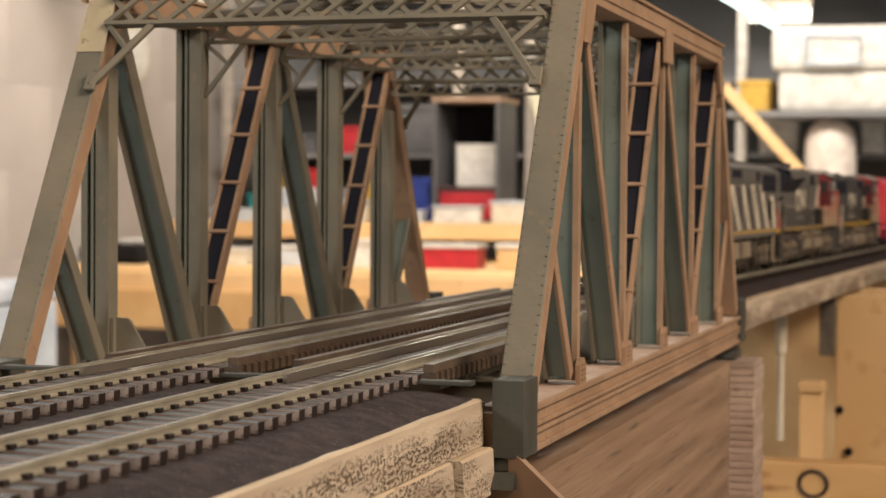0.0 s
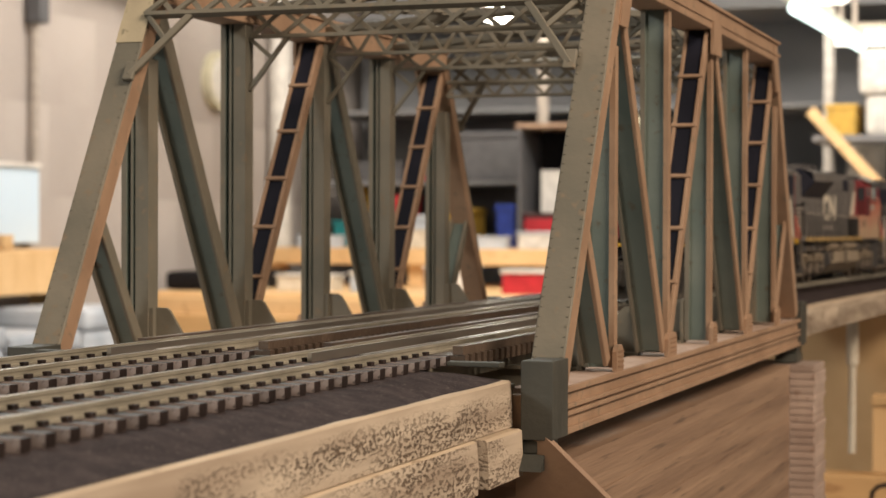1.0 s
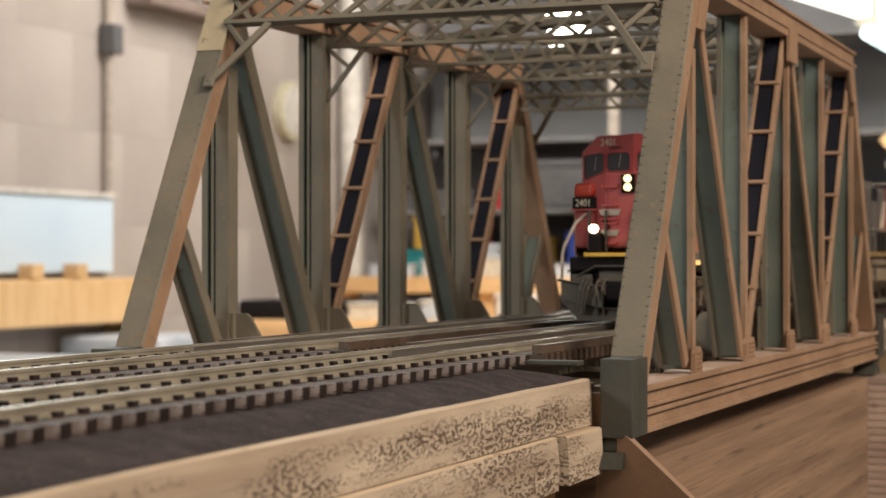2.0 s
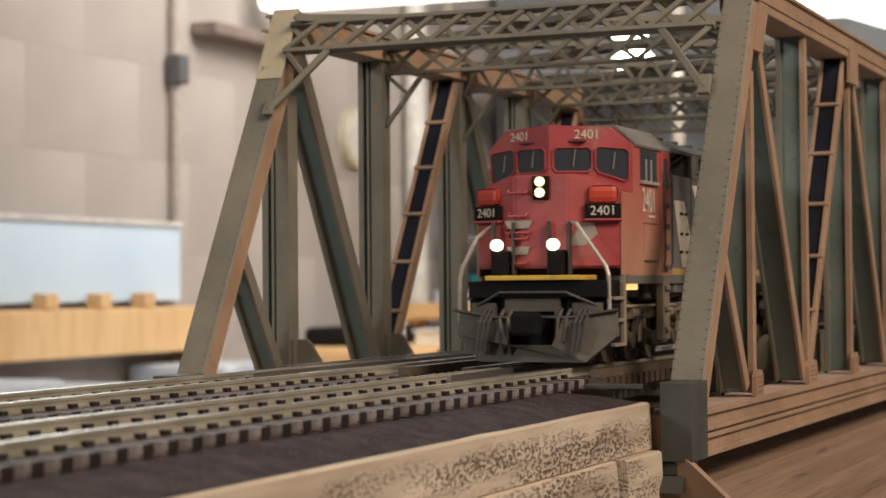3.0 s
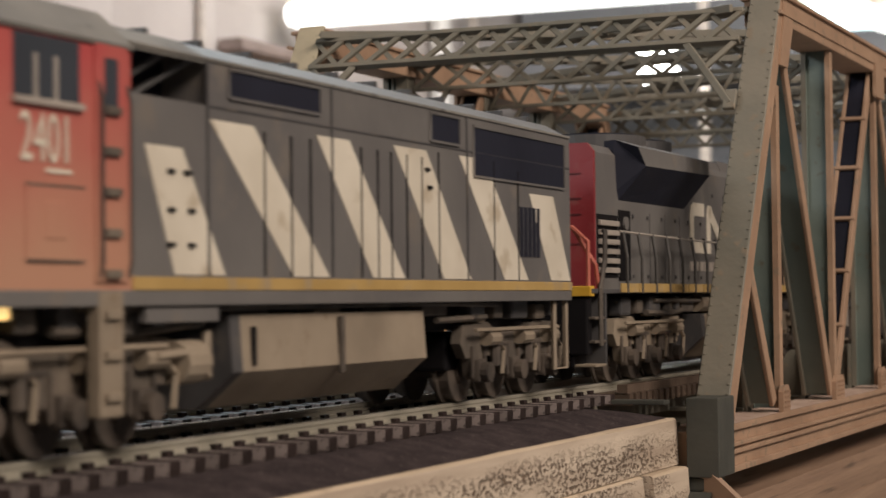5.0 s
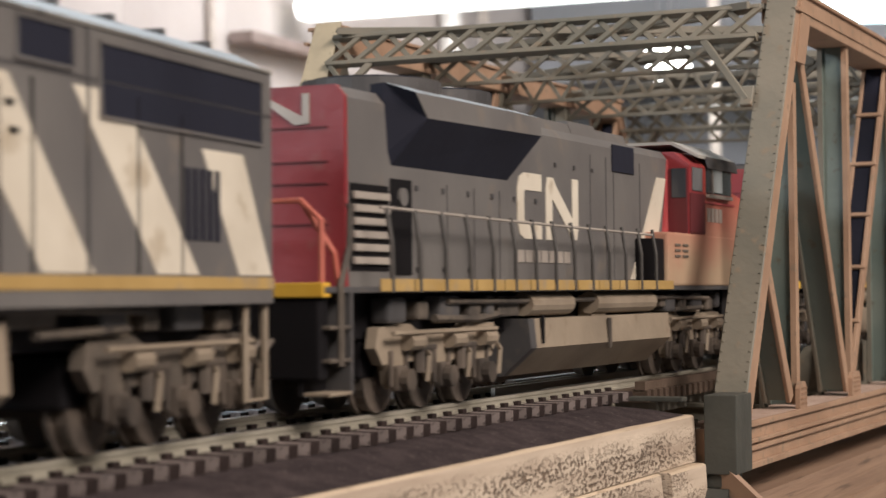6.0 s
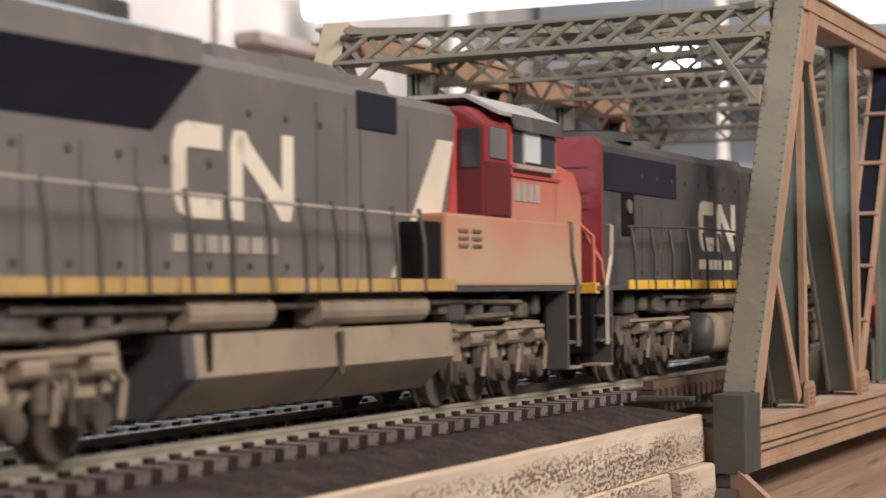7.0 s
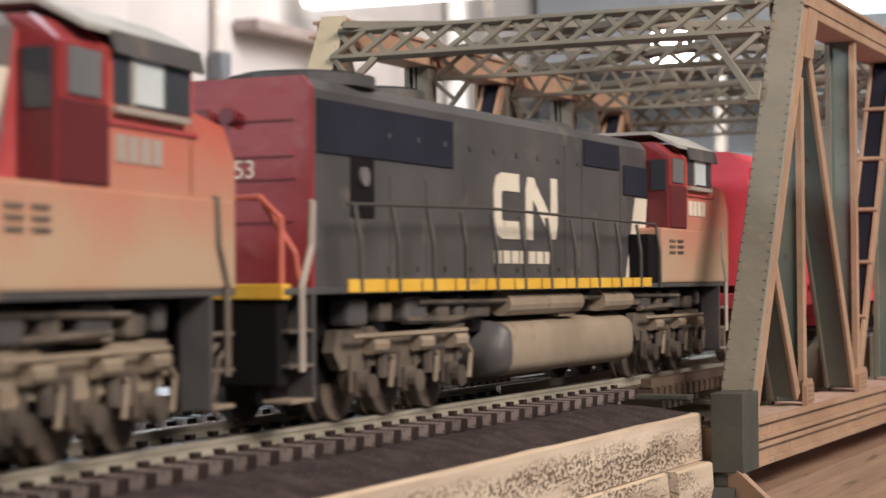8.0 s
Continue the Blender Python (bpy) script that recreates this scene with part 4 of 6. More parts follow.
    part("cab_roof", solid(mprism, [(-18.2, 50.5), (-12.9, 55.1), (12.9, 55.1), (18.2, 50.5), (18.4, 51.0), (13.1, 55.7), (-13.1, 55.7), (-18.4, 51.0)], "y", -90.5, -62), ROOF, cab, "dusty grey cab roof")

    def prow(x):
        return -92 - 7.4 * (1 - abs(x) / 17.8)

    # two windscreen halves that meet in a prow
    bm = bmesh.new()
    face = [(-17.8, 38.0), (0, 38.0), (17.8, 38.0), (17.8, 50.6), (12.8, 54.9), (0, 55.5), (-12.8, 54.9), (-17.8, 50.6)]
    lo = [bm.verts.new((x * MM, prow(x) * MM, z * MM)) for x, z in face]
    hi = [bm.verts.new((x * MM, -91.5 * MM, z * MM)) for x, z in face]
    bm.faces.new((lo[0], lo[1], lo[5], lo[6], lo[7])), bm.faces.new((lo[1], lo[2], lo[3], lo[4], lo[5])), bm.faces.new(hi[::-1])
    for i in range(8):
        bm.faces.new((lo[i], hi[i], hi[(i + 1) % 8], lo[(i + 1) % 8]))
    bmesh.ops.recalc_face_normals(bm, faces=bm.faces)
    part("cab_front", bm, RED, cab)
    for s in (-1, 1):
        for quad in ([(1.1, 44.7), (9.1, 44.7), (9.1, 50.1), (1.1, 50.1)], [(10.1, 44.7), (17.0, 42.3), (17.2, 49.6), (10.1, 50.3)]):
            quad = [(s * x, z) for x, z in quad]
            cx, cz = sum(x for x, z in quad) / 4, sum(z for x, z in quad) / 4
            bm = bmesh.new()
            # corners cut so that the pane reads as rounded
            ring = []
            for i, (x, z) in enumerate(quad):
                for nx, nz in (quad[i - 1], quad[(i + 1) % 4]):
                    d = math.hypot(nx - x, nz - z)
                    ring.append((x + (nx - x) * 0.8 / d, z + (nz - z) * 0.8 / d))
            fr = [bm.verts.new((x * MM, (prow(x) - 0.15) * MM, z * MM)) for x, z in ring]
            bk = [bm.verts.new((x * MM, (prow(x) + 0.4) * MM, z * MM)) for x, z in ring]
            bm.faces.new(fr), bm.faces.new(bk[::-1])
            for i in range(8):
                bm.faces.new((fr[i], bk[i], bk[(i + 1) % 8], fr[(i + 1) % 8]))
            bmesh.ops.recalc_face_normals(bm, faces=bm.faces)
            w = part("windscreen", bm, WINDOW, cab, "dark windscreen pane")
            bm = bmesh.new()
            loop = ring + ring[:1]
            mrod(bm, [(cx + (x - cx) * 1.04, prow(x) - 0.3, cz + (z - cz) * 1.05) for x, z in loop], 0.24, 5)
            part("gasket", bm, RED, w)
            bm = bmesh.new()
            mrod(bm, [(cx + 0.8, prow(cx) - 0.5, cz + 2.4), (cx + 0.2, prow(cx) - 0.4, cz - 1.6)], 0.1, 4)
            part("wiper", bm, STEEL, w)
        # dark red strip stands in for the shading across the brow
        part("brow_shading", solid(mbox, *sorted((s * 4.0, s * 8.0)), prow(6) - 0.9, prow(6) + 1, 51.4, 52.0, 0.2), DARKRED, cab)
    for x, yaw in ((-8.6, -22.6), (8.2, 22.6)):
        lettering("road_number", "2401", 3.0, cab, pose(x * MM, (prow(x) - 0.15) * MM, 53.2 * MM, 90, 0, yaw), WHITE)
    for s in (-1, 1):
        w = part("side_window", solid(mbox, *sorted((s * 17.5, s * 18.0)), -86.2, -73.2, 42.8, 50.2, 0.2), WINDOW, cab)
        for y in (-82.2, -78.2):
            part("window_bar", solid(mbox, *sorted((s * 17.7, s * 18.2)), y - 0.3, y + 0.3, 42.6, 48.0, 0.1), STEEL, w)
        part("window_sill", solid(mbox, *sorted((s * 17.7, s * 18.6)), -86.6, -72.8, 42.0, 42.8, 0.15), STEEL, w)
        d = part("cab_door", solid(mbox, *sorted((s * 17.6, s * 18.25)), -70.2, -63.2, 21.5, 51.0, 0.3), LEADSIDE, cab)
        part("door_window", solid(mbox, *sorted((s * 18.1, s * 18.45)), -68.4, -65.6, 42.0, 49.0, 0.2), WINDOW, d)
        for z in range(7, 44, 5):
            part("ladder_rung", solid(mbox, *sorted((s * 18.0, s * 18.9)), -68.8, -65.4, z, z + 1.1, 0.2), GEAR if z > 20 else DUST, cab)
        bm = bmesh.new()
        for y in (-69.6, -63.4):
            mrod(bm, [(s * 18.2, y, 22), (s * 18.8, y, 24), (s * 18.8, y, 44), (s * 18.2, y, 46)], 0.22, 5)
        part("grab_iron", bm, DARKSTEEL, cab)
        part("ladder_frame", solid(mbox, *sorted((s * 16.2, s * 18.2)), -69.6, -64.4, 5, 20.4, 0.3), DUST, cab)
        num = lettering("road_number", "2401", 8.2, cab, side_pose(s * 18.0, -80.0, 38.0, s), WHITE)
        num.scale = (0.64, 1, 1)
        part("panel_outline", solid(mbox, *sorted((s * 17.7, s * 18.05)), -84.0, -72.5, 24.0, 32.8, 0.2), LEADSIDE, cab)
        for z_ in (24.0, 32.8):
            part("panel_seam", solid(mbox, *sorted((s * 17.7, s * 18.12)), -84.0, -72.5, z_ - 0.15, z_ + 0.15), GEAR, cab)
        part("latch_panel", solid(mbox, *sorted((s * 17.7, s * 18.2)), -80.5, -76.5, 26.5, 31.0, 0.2), LEADSIDE, cab)
        part("small_print_bar", solid(mbox, *sorted((s * 17.7, s * 18.0)), -80, -75, 34.3, 34.8), WHITE, cab)
        part("nose_side", solid(mbox, *sorted((s * 17.3, s * 17.86)), -100.1, -91.9, 20.6, 39.6, 0.2), LEADSIDE, L, "dust-coated side of the nose")
    # nose: a flat middle and two facets that slant back to its sides
    def nose_y(x):
        return -100.2 - 4.6 * min(1.0, (17.7 - abs(x)) / 11.2)

    nose_pts = [(-17.7, 22.3), (-6.5, 22.3), (6.5, 22.3), (17.7, 22.3), (17.7, 40.0), (10.5, 43.0), (6.5, 43.8), (-6.5, 43.8), (-10.5, 43.0), (-17.7, 40.0)]
    bm = bmesh.new()
    lo = [bm.verts.new((x * MM, nose_y(x) * MM, z * MM)) for x, z in nose_pts]
    hi = [bm.verts.new((x * MM, -91.6 * MM, (z + (0.8 if z > 41 else 0)) * MM)) for x, z in nose_pts]
    for q in ((0, 1, 7, 8, 9), (1, 2, 6, 7), (2, 3, 4, 5, 6)):
        bm.faces.new([lo[i] for i in q])
    bm.faces.new(hi[::-1])
    for i in range(10):
        bm.faces.new((lo[i], hi[i], hi[(i + 1) % 10], lo[(i + 1) % 10]))
    bmesh.ops.recalc_face_normals(bm, faces=bm.faces)
    bmesh.ops.bevel(bm, geom=list(bm.edges), offset=0.0005, segments=2, affect="EDGES")
    nose = part("nose", bm, RED, L, "matt red nose")
    part("headlight_box", solid(mbox, -2.0, 2.0, -105.6, -104.2, 38.0, 43.4, 0.3), DEEP, nose)
    for z in (39.6, 42.1):
        bm = bmesh.new()
        wheel_round(bm, (0, -105.7 * MM, z * MM), (0, 1, 0), 1.1 * MM, 0.3 * MM, 16)
        part("headlight", bm, LENSWARM, nose, "lit warm headlight")
    for sx in (-1, 1):
        x = sx * 13.9
        m = pose(x * MM, (nose_y(x) - 0.3) * MM, 0, 0, 0, sx * 22.3)
        lamp = part("class_light", solid(mbox, -3.4, 3.4, -1.0, 0.6, 37.0, 41.0, 1.3), COVER, nose)
        n = part("number_board", solid(mbox, -4.1, 4.1, -0.9, 0.6, 33.6, 36.9, 0.2), DEEP, nose)
        rim = part("board_rim", solid(mbox, -4.3, 4.3, -1.5, 0.4, 33.0, 33.5, 0.1), RED, nose)
        for ob in (lamp, n, rim):
            ob.matrix_basis = m
        lettering("road_number", "2401", 3.0, n, pose(0, -0.95 * MM, 35.2 * MM, 90, 0, 0), WHITE)
    for z, w in ((40.4, 2.2), (35.0, 2.0), (31.2, 2.6), (29.8, 2.0), (24.2, 2.0)):
        bm = bmesh.new()
        mrod(bm, [(-5.9 - w, -104.4, z), (-5.6 - w, -105.8, z - 0.7), (-5.6 + w, -105.8, z - 0.7), (-5.4 + w, -104.4, z)], 0.3, 5)
        part("nose_grab_iron", bm, RED, nose)
    bm = bmesh.new()
    for z, w in ((32.4, 3.4), (26.4, 2.8)):
        mprism(bm, [(-5.5 - w, z + 0.9), (-5.5 + w, z + 0.9), (-5.5 + w * 0.75, z - 0.9), (-5.5 - w * 0.75, z - 0.9)], "y", -105.2, -104.4)
    part("pale_patch", bm, STEEL, nose)
    bm = bmesh.new()
    mprism(bm, [(-5.0, 27.4), (-1.6, 32.6), (1.2, 32.6), (2.0, 30.0), (-1.0, 27.4)], "y", -0.2, 0.3)
    part("pale_chevron", bm, STEEL, nose).matrix_basis = pose(10.8 * MM, nose_y(10.8) * MM, 0, 0, 0, 22.3)
    for x in (-9.0, 4.6):
        part("ditch_light_housing", solid(mbox, x - 1.7, x + 1.7, -109.4, -104.4, 20.7, 26.4, 0.5), DEEP, nose)
        for e in (-2.5, 2.5):
            part("lamp_bracket", solid(mbox, x + e - 0.22, x + e + 0.22, -106.6, -104.4, 20.7, 33.0, 0.15), DARKSTEEL, nose)
        bm = bmesh.new()
        wheel_round(bm, (x * MM, -109.8 * MM, 27.6 * MM), (0, 1, 0), 1.35 * MM, 0.6 * MM, 20)
        part("ditch_light", bm, LENSWHITE, nose, "lit ditch light")
    # pilot, plough and footboards
    part("anticlimber", solid(mbox, -11.8, 11.6, -110.5, -100, 19.6, 20.7, 0.2), YELLOW, L, "bright yellow anticlimber edge")
    part("front_platform", solid(mbox, -16.4, 16.4, -109.2, -90, 15.6, 19.5, 0.3), DEEP, L)
    bm = bmesh.new()
    pts = [(-18.9, 12.6), (-19.2, 7.0), (-13, 1.2), (12.5, 1.2), (19.2, 7.0), (18.9, 12.6), (7.5, 11.4), (5.0, 5.0), (-5.5, 5.0), (-8, 11.4)]
    lo = [bm.verts.new((x * MM, (-112.5 + abs(x) * 0.22 + (12.5 - z) * -0.12) * MM, z * MM)) for x, z in pts]
    hi = [bm.verts.new((x * MM, (-111.2 + abs(x) * 0.22) * MM, z * MM)) for x, z in pts]
    bm.faces.new(lo), bm.faces.new(hi[::-1])
    for i in range(len(pts)):
        j = (i + 1) % len(pts)
        bm.faces.new((lo[i], hi[i], hi[j], lo[j]))
    bmesh.ops.recalc_face_normals(bm, faces=bm.faces)
    part("snow_plough", bm, PLOUGH, L, "dusty grey snow plough")
    part("pilot", solid(mbox, -17, 17, -107.0, -96, 4.0, 15.6, 0.4), DEEP, L)
    for x0, x1, z0, z1 in ((-7.6, 5.4, 12.4, 16.4), (-7.8, -6.2, 8.0, 16.6), (4.2, 5.8, 8.0, 16.6), (-16, -10, 9.5, 14.5), (8.5, 15.5, 9.5, 14.5)):
        part("pilot_panel", solid(mbox, x0, x1, -108.4, -106.5, z0, z1, 0.3), PLOUGH, L)
    for s in (-1, 1):
        # Emissive panel stands in for a step light's glow on the sill's underside.
        part("sill_glow", solid(mbox, *sorted((s * 12.5, s * 16.8)), -96.6, -85.5, 17.2, 19.2, 0.3), STEPGLOW, L, "glowing panel for the warm light falling under the sill")
    hoses = [[(x + k * 1.1, -107.5, 13.4), (x + k * 1.2, -112.6, 10), (x + k * 1.0 - 0.8, -112.8, 3.6)] for x in (-12.5, 10.5) for k in range(3)]
    hoses += [[(-15, -108.0, 13.6), (-8.5, -109.6, 16.8), (7.5, -109.6, 16.8), (15, -108.0, 13.6)], [(-20, -109.0, 12.9), (-9, -110.8, 11.2), (9, -110.8, 11.2), (19.5, -109.0, 12.9)]]
    for pts in hoses:
        bm = bmesh.new()
        mrod(bm, pts, 0.42, 5)
        part("pilot_hose", bm, DARKSTEEL, L)
    for pts in ([(6.6, -105, 32.6), (9.0, -106.4, 32.4), (16.2, -107.2, 22.6), (16.9, -107.4, 20.6), (17.2, -107.6, 6)], [(-13, -103.4, 32), (-15.5, -106.0, 29.5), (-18.6, -107.2, 22.6), (-19.2, -107.4, 20.0), (-19.2, -107.6, 10)]):
        bm = bmesh.new()
        mrod(bm, pts, 0.5, 6)
        part("front_handrail", bm, STEEL, L, "pale steel front handrail")
    for s in (-1, 1):
        bm = bmesh.new()
        for z in (4.5, 10, 15):
            mbox(bm, *sorted((s * 13.5, s * 18.0)), -106.5, -98.5, z, z + 0.8, 0.2)
        mbox(bm, *sorted((s * 16.8, s * 17.9)), -99.4, -97.6, 4.5, 20.6, 0.2)
        part("front_steps", bm, DUST, L)
    truck(L, -70.5)
    truck(L, 77)
    fuel_tank(L, -34, 31.5, DUST)
    for s in (-1, 1):
        bm = bmesh.new()
        wheel_round(bm, (s * 14 * MM, -44 * MM, 11 * MM), (0, 1, 0), 3.0 * MM, 3.0 * MM, 14)
        mrod(bm, [(s * 15.5, -53, 12), (s * 16, -46, 12.4), (s * 16, -41, 9), (s * 15, -39.5, 15)], 0.7, 6)
        part("air_reservoir", bm, DUST, L)
        bm = bmesh.new()
        mbox(bm, *sorted((s * 16.2, s * 17.4)), -58, -40, 16.4, 18.6, 0.2)
        part("battery_box", bm, GREYB, L)
        bm = bmesh.new()
        mrod(bm, [(s * 16.6, 98.6, 20), (s * 16.6, 98.6, 5), (s * 16.6, 92, 5), (s * 16.6, 92, 20)], 0.6, 5)
        part("rear_steps", bm, DUST, L)
    bm = bmesh.new()
    mrod(bm, [(5, -86, 55.4), (5, -86, 57.2), (12, -86, 57.2), (12, -86, 55.4)], 0.35, 5)
    part("antenna", bm, BLACK, cab)
    coupler(L, f - 9, -1)
    coupler(L, r - 2, 1)
    return L


def hood_loco(name, label, q):
    """A trailing road locomotive, long hood first; q: lengthwise places in millimetres."""
    L = thing(name, label, "locomotive", "locomotives of the train")
    a, z = q["deck"]
    part("underframe", solid(mbox, -10.5, 10.5, a + 1, z - 1, 12.5, 20.6, 0.3), DEEP, L)
    part("deck", solid(mbox, -17.2, 17.2, a, z, 20.0, 21.0, 0.2), BLACK, L)
    for s in (-1, 1):
        for k in range(q["stripes"]):
            y0 = q["hood"][0] + 1 + k * (q["cab0"] - 19 - q["hood"][0]) / q["stripes"]
            y1 = y0 + (q["cab0"] - 19 - q["hood"][0]) / q["stripes"] - q["gap"]
            part("sill_stripe", solid(mbox, *sorted((s * 17.2, s * 17.55)), y0, y1, 20.2, 22.2, 0.1), OCHRE if q["flare"] else YELLOW, L, "worn yellow sill marking")
    h0, h1 = q["hood"]
    hood = part("hood", solid(mprism, [(-11.8, 21), (-11.8, 51.2), (-10.4, 53.0), (10.4, 53.0), (11.8, 51.2), (11.8, 21)], "y", h0 + 0.4, h1), q["paint"], L)
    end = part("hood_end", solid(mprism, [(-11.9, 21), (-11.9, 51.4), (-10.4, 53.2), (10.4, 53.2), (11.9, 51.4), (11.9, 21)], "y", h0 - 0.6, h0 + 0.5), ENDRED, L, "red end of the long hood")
    for x in (() if q["flare"] else (-6.2, -1.9)):
        bm = bmesh.new()
        wheel_round(bm, (x * MM, (h0 - 1.4) * MM, 47.3 * MM), (0, 1, 0), 1.3 * MM, 1.0 * MM, 14)
        part("end_lamp", bm, DARKRED, end)
    for z_ in (31, 37.5, 41, 46.5):
        part("end_panel_seam", solid(mbox, -9, 9, h0 - 0.8, h0 - 0.55, z_ - 0.15, z_ + 0.15), plain("dark_seam", (0.12, 0.015, 0.018), 0.6), end)
    bm = bmesh.new()
    for k in range(6):
        mbox(bm, -9, -5, h0 - 1.0, h0 - 0.5, 30 + k * 1.6, 30.8 + k * 1.6, 0.1)
    part("end_louvre", bm, DEEP, end)
    if q["flare"]:
        part("white_mark", solid(mprism, [(-3.8, 46.8), (-2.6, 46.8), (-2.6, 51.8), (-3.8, 51.8)], "y", h0 - 0.85, h0 - 0.5), STEEL, end)
        part("white_mark", solid(mprism, [(-3.8, 51.8), (-2.4, 51.8), (4.6, 48.2), (4.6, 47.0), (3.0, 47.0)], "y", h0 - 0.85, h0 - 0.5), STEEL, end)
        part("white_mark", solid(mbox, 4.4, 5.8, h0 - 0.85, h0 - 0.5, 47.0, 52.0, 0.2), STEEL, end)
    if not q["flare"]:
        lettering("road_number", "53", 4.0, end, pose(0.4 * MM, (h0 - 0.7) * MM, 39.0 * MM, 90, 0, 0), WHITE)
    for y0, y1, ztop in q["humps"]:
        part("hood_top_box", solid(mprism, [(-10.5, 51.8), (-9.0, ztop), (9.0, ztop), (10.5, 51.8)], "y", y0, y1), q["paint"], hood)
    for y, rf, zf in q["fans"]:
        bm = bmesh.new()
        wheel_round(bm, (0, y * MM, (zf + 53) / 2 * MM), (0, 0, 1), rf * MM, (zf - 53) / 2 * MM, 32)
        fan = part("roof_fan", bm, BLACK, hood)
        bm = bmesh.new()
        wheel_round(bm, (0, y * MM, (zf + 0.2) * MM), (0, 0, 1), rf * 0.86 * MM, 0.25 * MM, 32)
        part("fan_grille", bm, GRILLE, fan)
    for s in (-1, 1):
        xo = s * 11.8
        if q["flare"]:
            f0, f1 = -85, -29
            bm = bmesh.new()
            v = {}
            for key, x, y, zz in (("b0", 11.8, f0 + 2.5, 41.2), ("b1", 11.8, f1 - 3, 41.2), ("m0", 17.8, f0 + 4.5, 48.9), ("m1", 17.8, f1, 49.6), ("t0", 17.2, f0 + 1, 53.0), ("t1", 17.2, f1 + 1, 53.2),
                                  ("r0", 12.0, f0, 54.8), ("r1", 12.0, f1 + 1, 54.8), ("i0", 9.4, f0, 54.6), ("i1", 9.4, f1, 54.6), ("j0", 9.4, f0, 41.2), ("j1", 9.4, f1 - 3, 41.2)):
                v[key] = bm.verts.new((s * x * MM, y * MM, zz * MM))
            for k, mi in (("b0 b1 m1 m0", 1), ("m0 m1 t1 t0", 0), ("t0 t1 r1 r0", 0), ("r0 r1 i1 i0", 0), ("b0 m0 t0 r0 i0 j0", 1), ("b1 m1 t1 r1 i1 j1", 1), ("j0 j1 b1 b0", 0), ("i0 i1 j1 j0", 0)):
                bm.faces.new([v[i] for i in k.split()]).material_index = mi
            bmesh.ops.recalc_face_normals(bm, faces=bm.faces)
            part("flared_radiator", bm, [q["paint"], GRILLE], hood, "flared radiator with a black grille")
        for y0, y1, z0, z1 in q["grilles"]:
            part("grille", solid(mbox, *sorted((xo, xo + s * 0.35)), y0, y1, z0, z1, 0.15), GRILLE, hood)
        # each recess is drawn as a raised near-black plate
        for y0, y1, z0, z1 in q["recess"]:
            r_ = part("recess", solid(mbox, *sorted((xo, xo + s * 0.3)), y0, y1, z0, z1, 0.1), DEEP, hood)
            bm = bmesh.new()
            wheel_round(bm, ((xo + s * 0.4) * MM, (y0 + y1) / 2 * MM, (z1 - 3) * MM), (1, 0, 0), 1.6 * MM, 0.4 * MM, 12)
            part("valve", bm, GREYB, r_)
        if q["flare"]:
            for k in range(6):
                part("slat", solid(mbox, *sorted((xo, xo + s * 0.9)), h0 + 1.8, h0 + 14.5, 24.6 + k * 2.1, 25.8 + k * 2.1, 0.2), STEEL, hood)
            part("slat_backing", solid(mbox, *sorted((xo, xo + s * 0.2)), h0 + 1.2, h0 + 15, 23.6, 37.6), DEEP, hood)
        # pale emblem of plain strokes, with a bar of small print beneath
        c0, c1, n0, n1, zb, zt = q["mark"]
        xs = sorted((xo, xo + s * 0.2))
        w = 1.7
        mid = (c0 + w, c1 - 0.2, n0 + w, n1 - w, zb + w, zt - w)
        curve = [(mid[1], mid[5]), (mid[0] + 2.2, mid[5]), (mid[0] + 0.7, mid[5] - 0.5), (mid[0], mid[5] - 2.0), (mid[0], mid[4] + 2.0), (mid[0] + 0.7, mid[4] + 0.5), (mid[0] + 2.2, mid[4]), (mid[1], mid[4])]
        zig = [(mid[2], zb), (mid[2], mid[5] - 1.6), (mid[2] + 0.5, mid[5] - 0.3), (mid[2] + 1.6, mid[5] - 0.3), (mid[2] + 2.6, mid[5] - 1.4), (mid[3] - 2.6, mid[4] + 1.4), (mid[3] - 1.6, mid[4] + 0.3), (mid[3] - 0.5, mid[4] + 0.3), (mid[3], mid[4] + 1.6), (mid[3], zt)]
        for line in (curve, zig):
            part("emblem_stroke", ribbon(line, w, *xs), WHITE, hood)
        for k in range(7):
            part("print_bar", solid(mbox, *xs, c0 + k * 4.2, c0 + k * 4.2 + 3.2, zb - 4.6, zb - 2.2), WHITE if not q["flare"] else STEEL, hood)
        for y in q["seams"]:
            part("door_seam", solid(mbox, *sorted((xo, xo + s * 0.15)), y - 0.1, y + 0.1, 22, 49 if y > 10 else 39), BLACK, hood)
        for k in range(9):
            y = h0 + 26 + k * 11
            part("latch", solid(mbox, *sorted((xo, xo + s * 0.4)), y - 0.45, y + 0.45, 37.4 if y < -14 and q["flare"] else 45.2, 38.3 if y < -14 and q["flare"] else 46.1, 0.1), BLACK, hood)
            part("latch", solid(mbox, *sorted((xo, xo + s * 0.4)), y - 0.4, y + 0.4, 23.6, 24.4, 0.1), BLACK, hood)
        # pale diagonal band ahead of the cab and the red behind it
        c = q["cab0"]
        bm = bmesh.new()
        mprism(bm, [(c - 32.5, 22.5), (c - 17, 22.5), (c - 6.5, 46.5), (c - 13, 46.5)] if q["flare"] else [(c - 20, 21.5), (c - 9, 21.5), (c - 5, 40), (c - 13, 40)], "x", *xs)
        part("pale_band", bm, WHITE, hood)
        bm = bmesh.new()
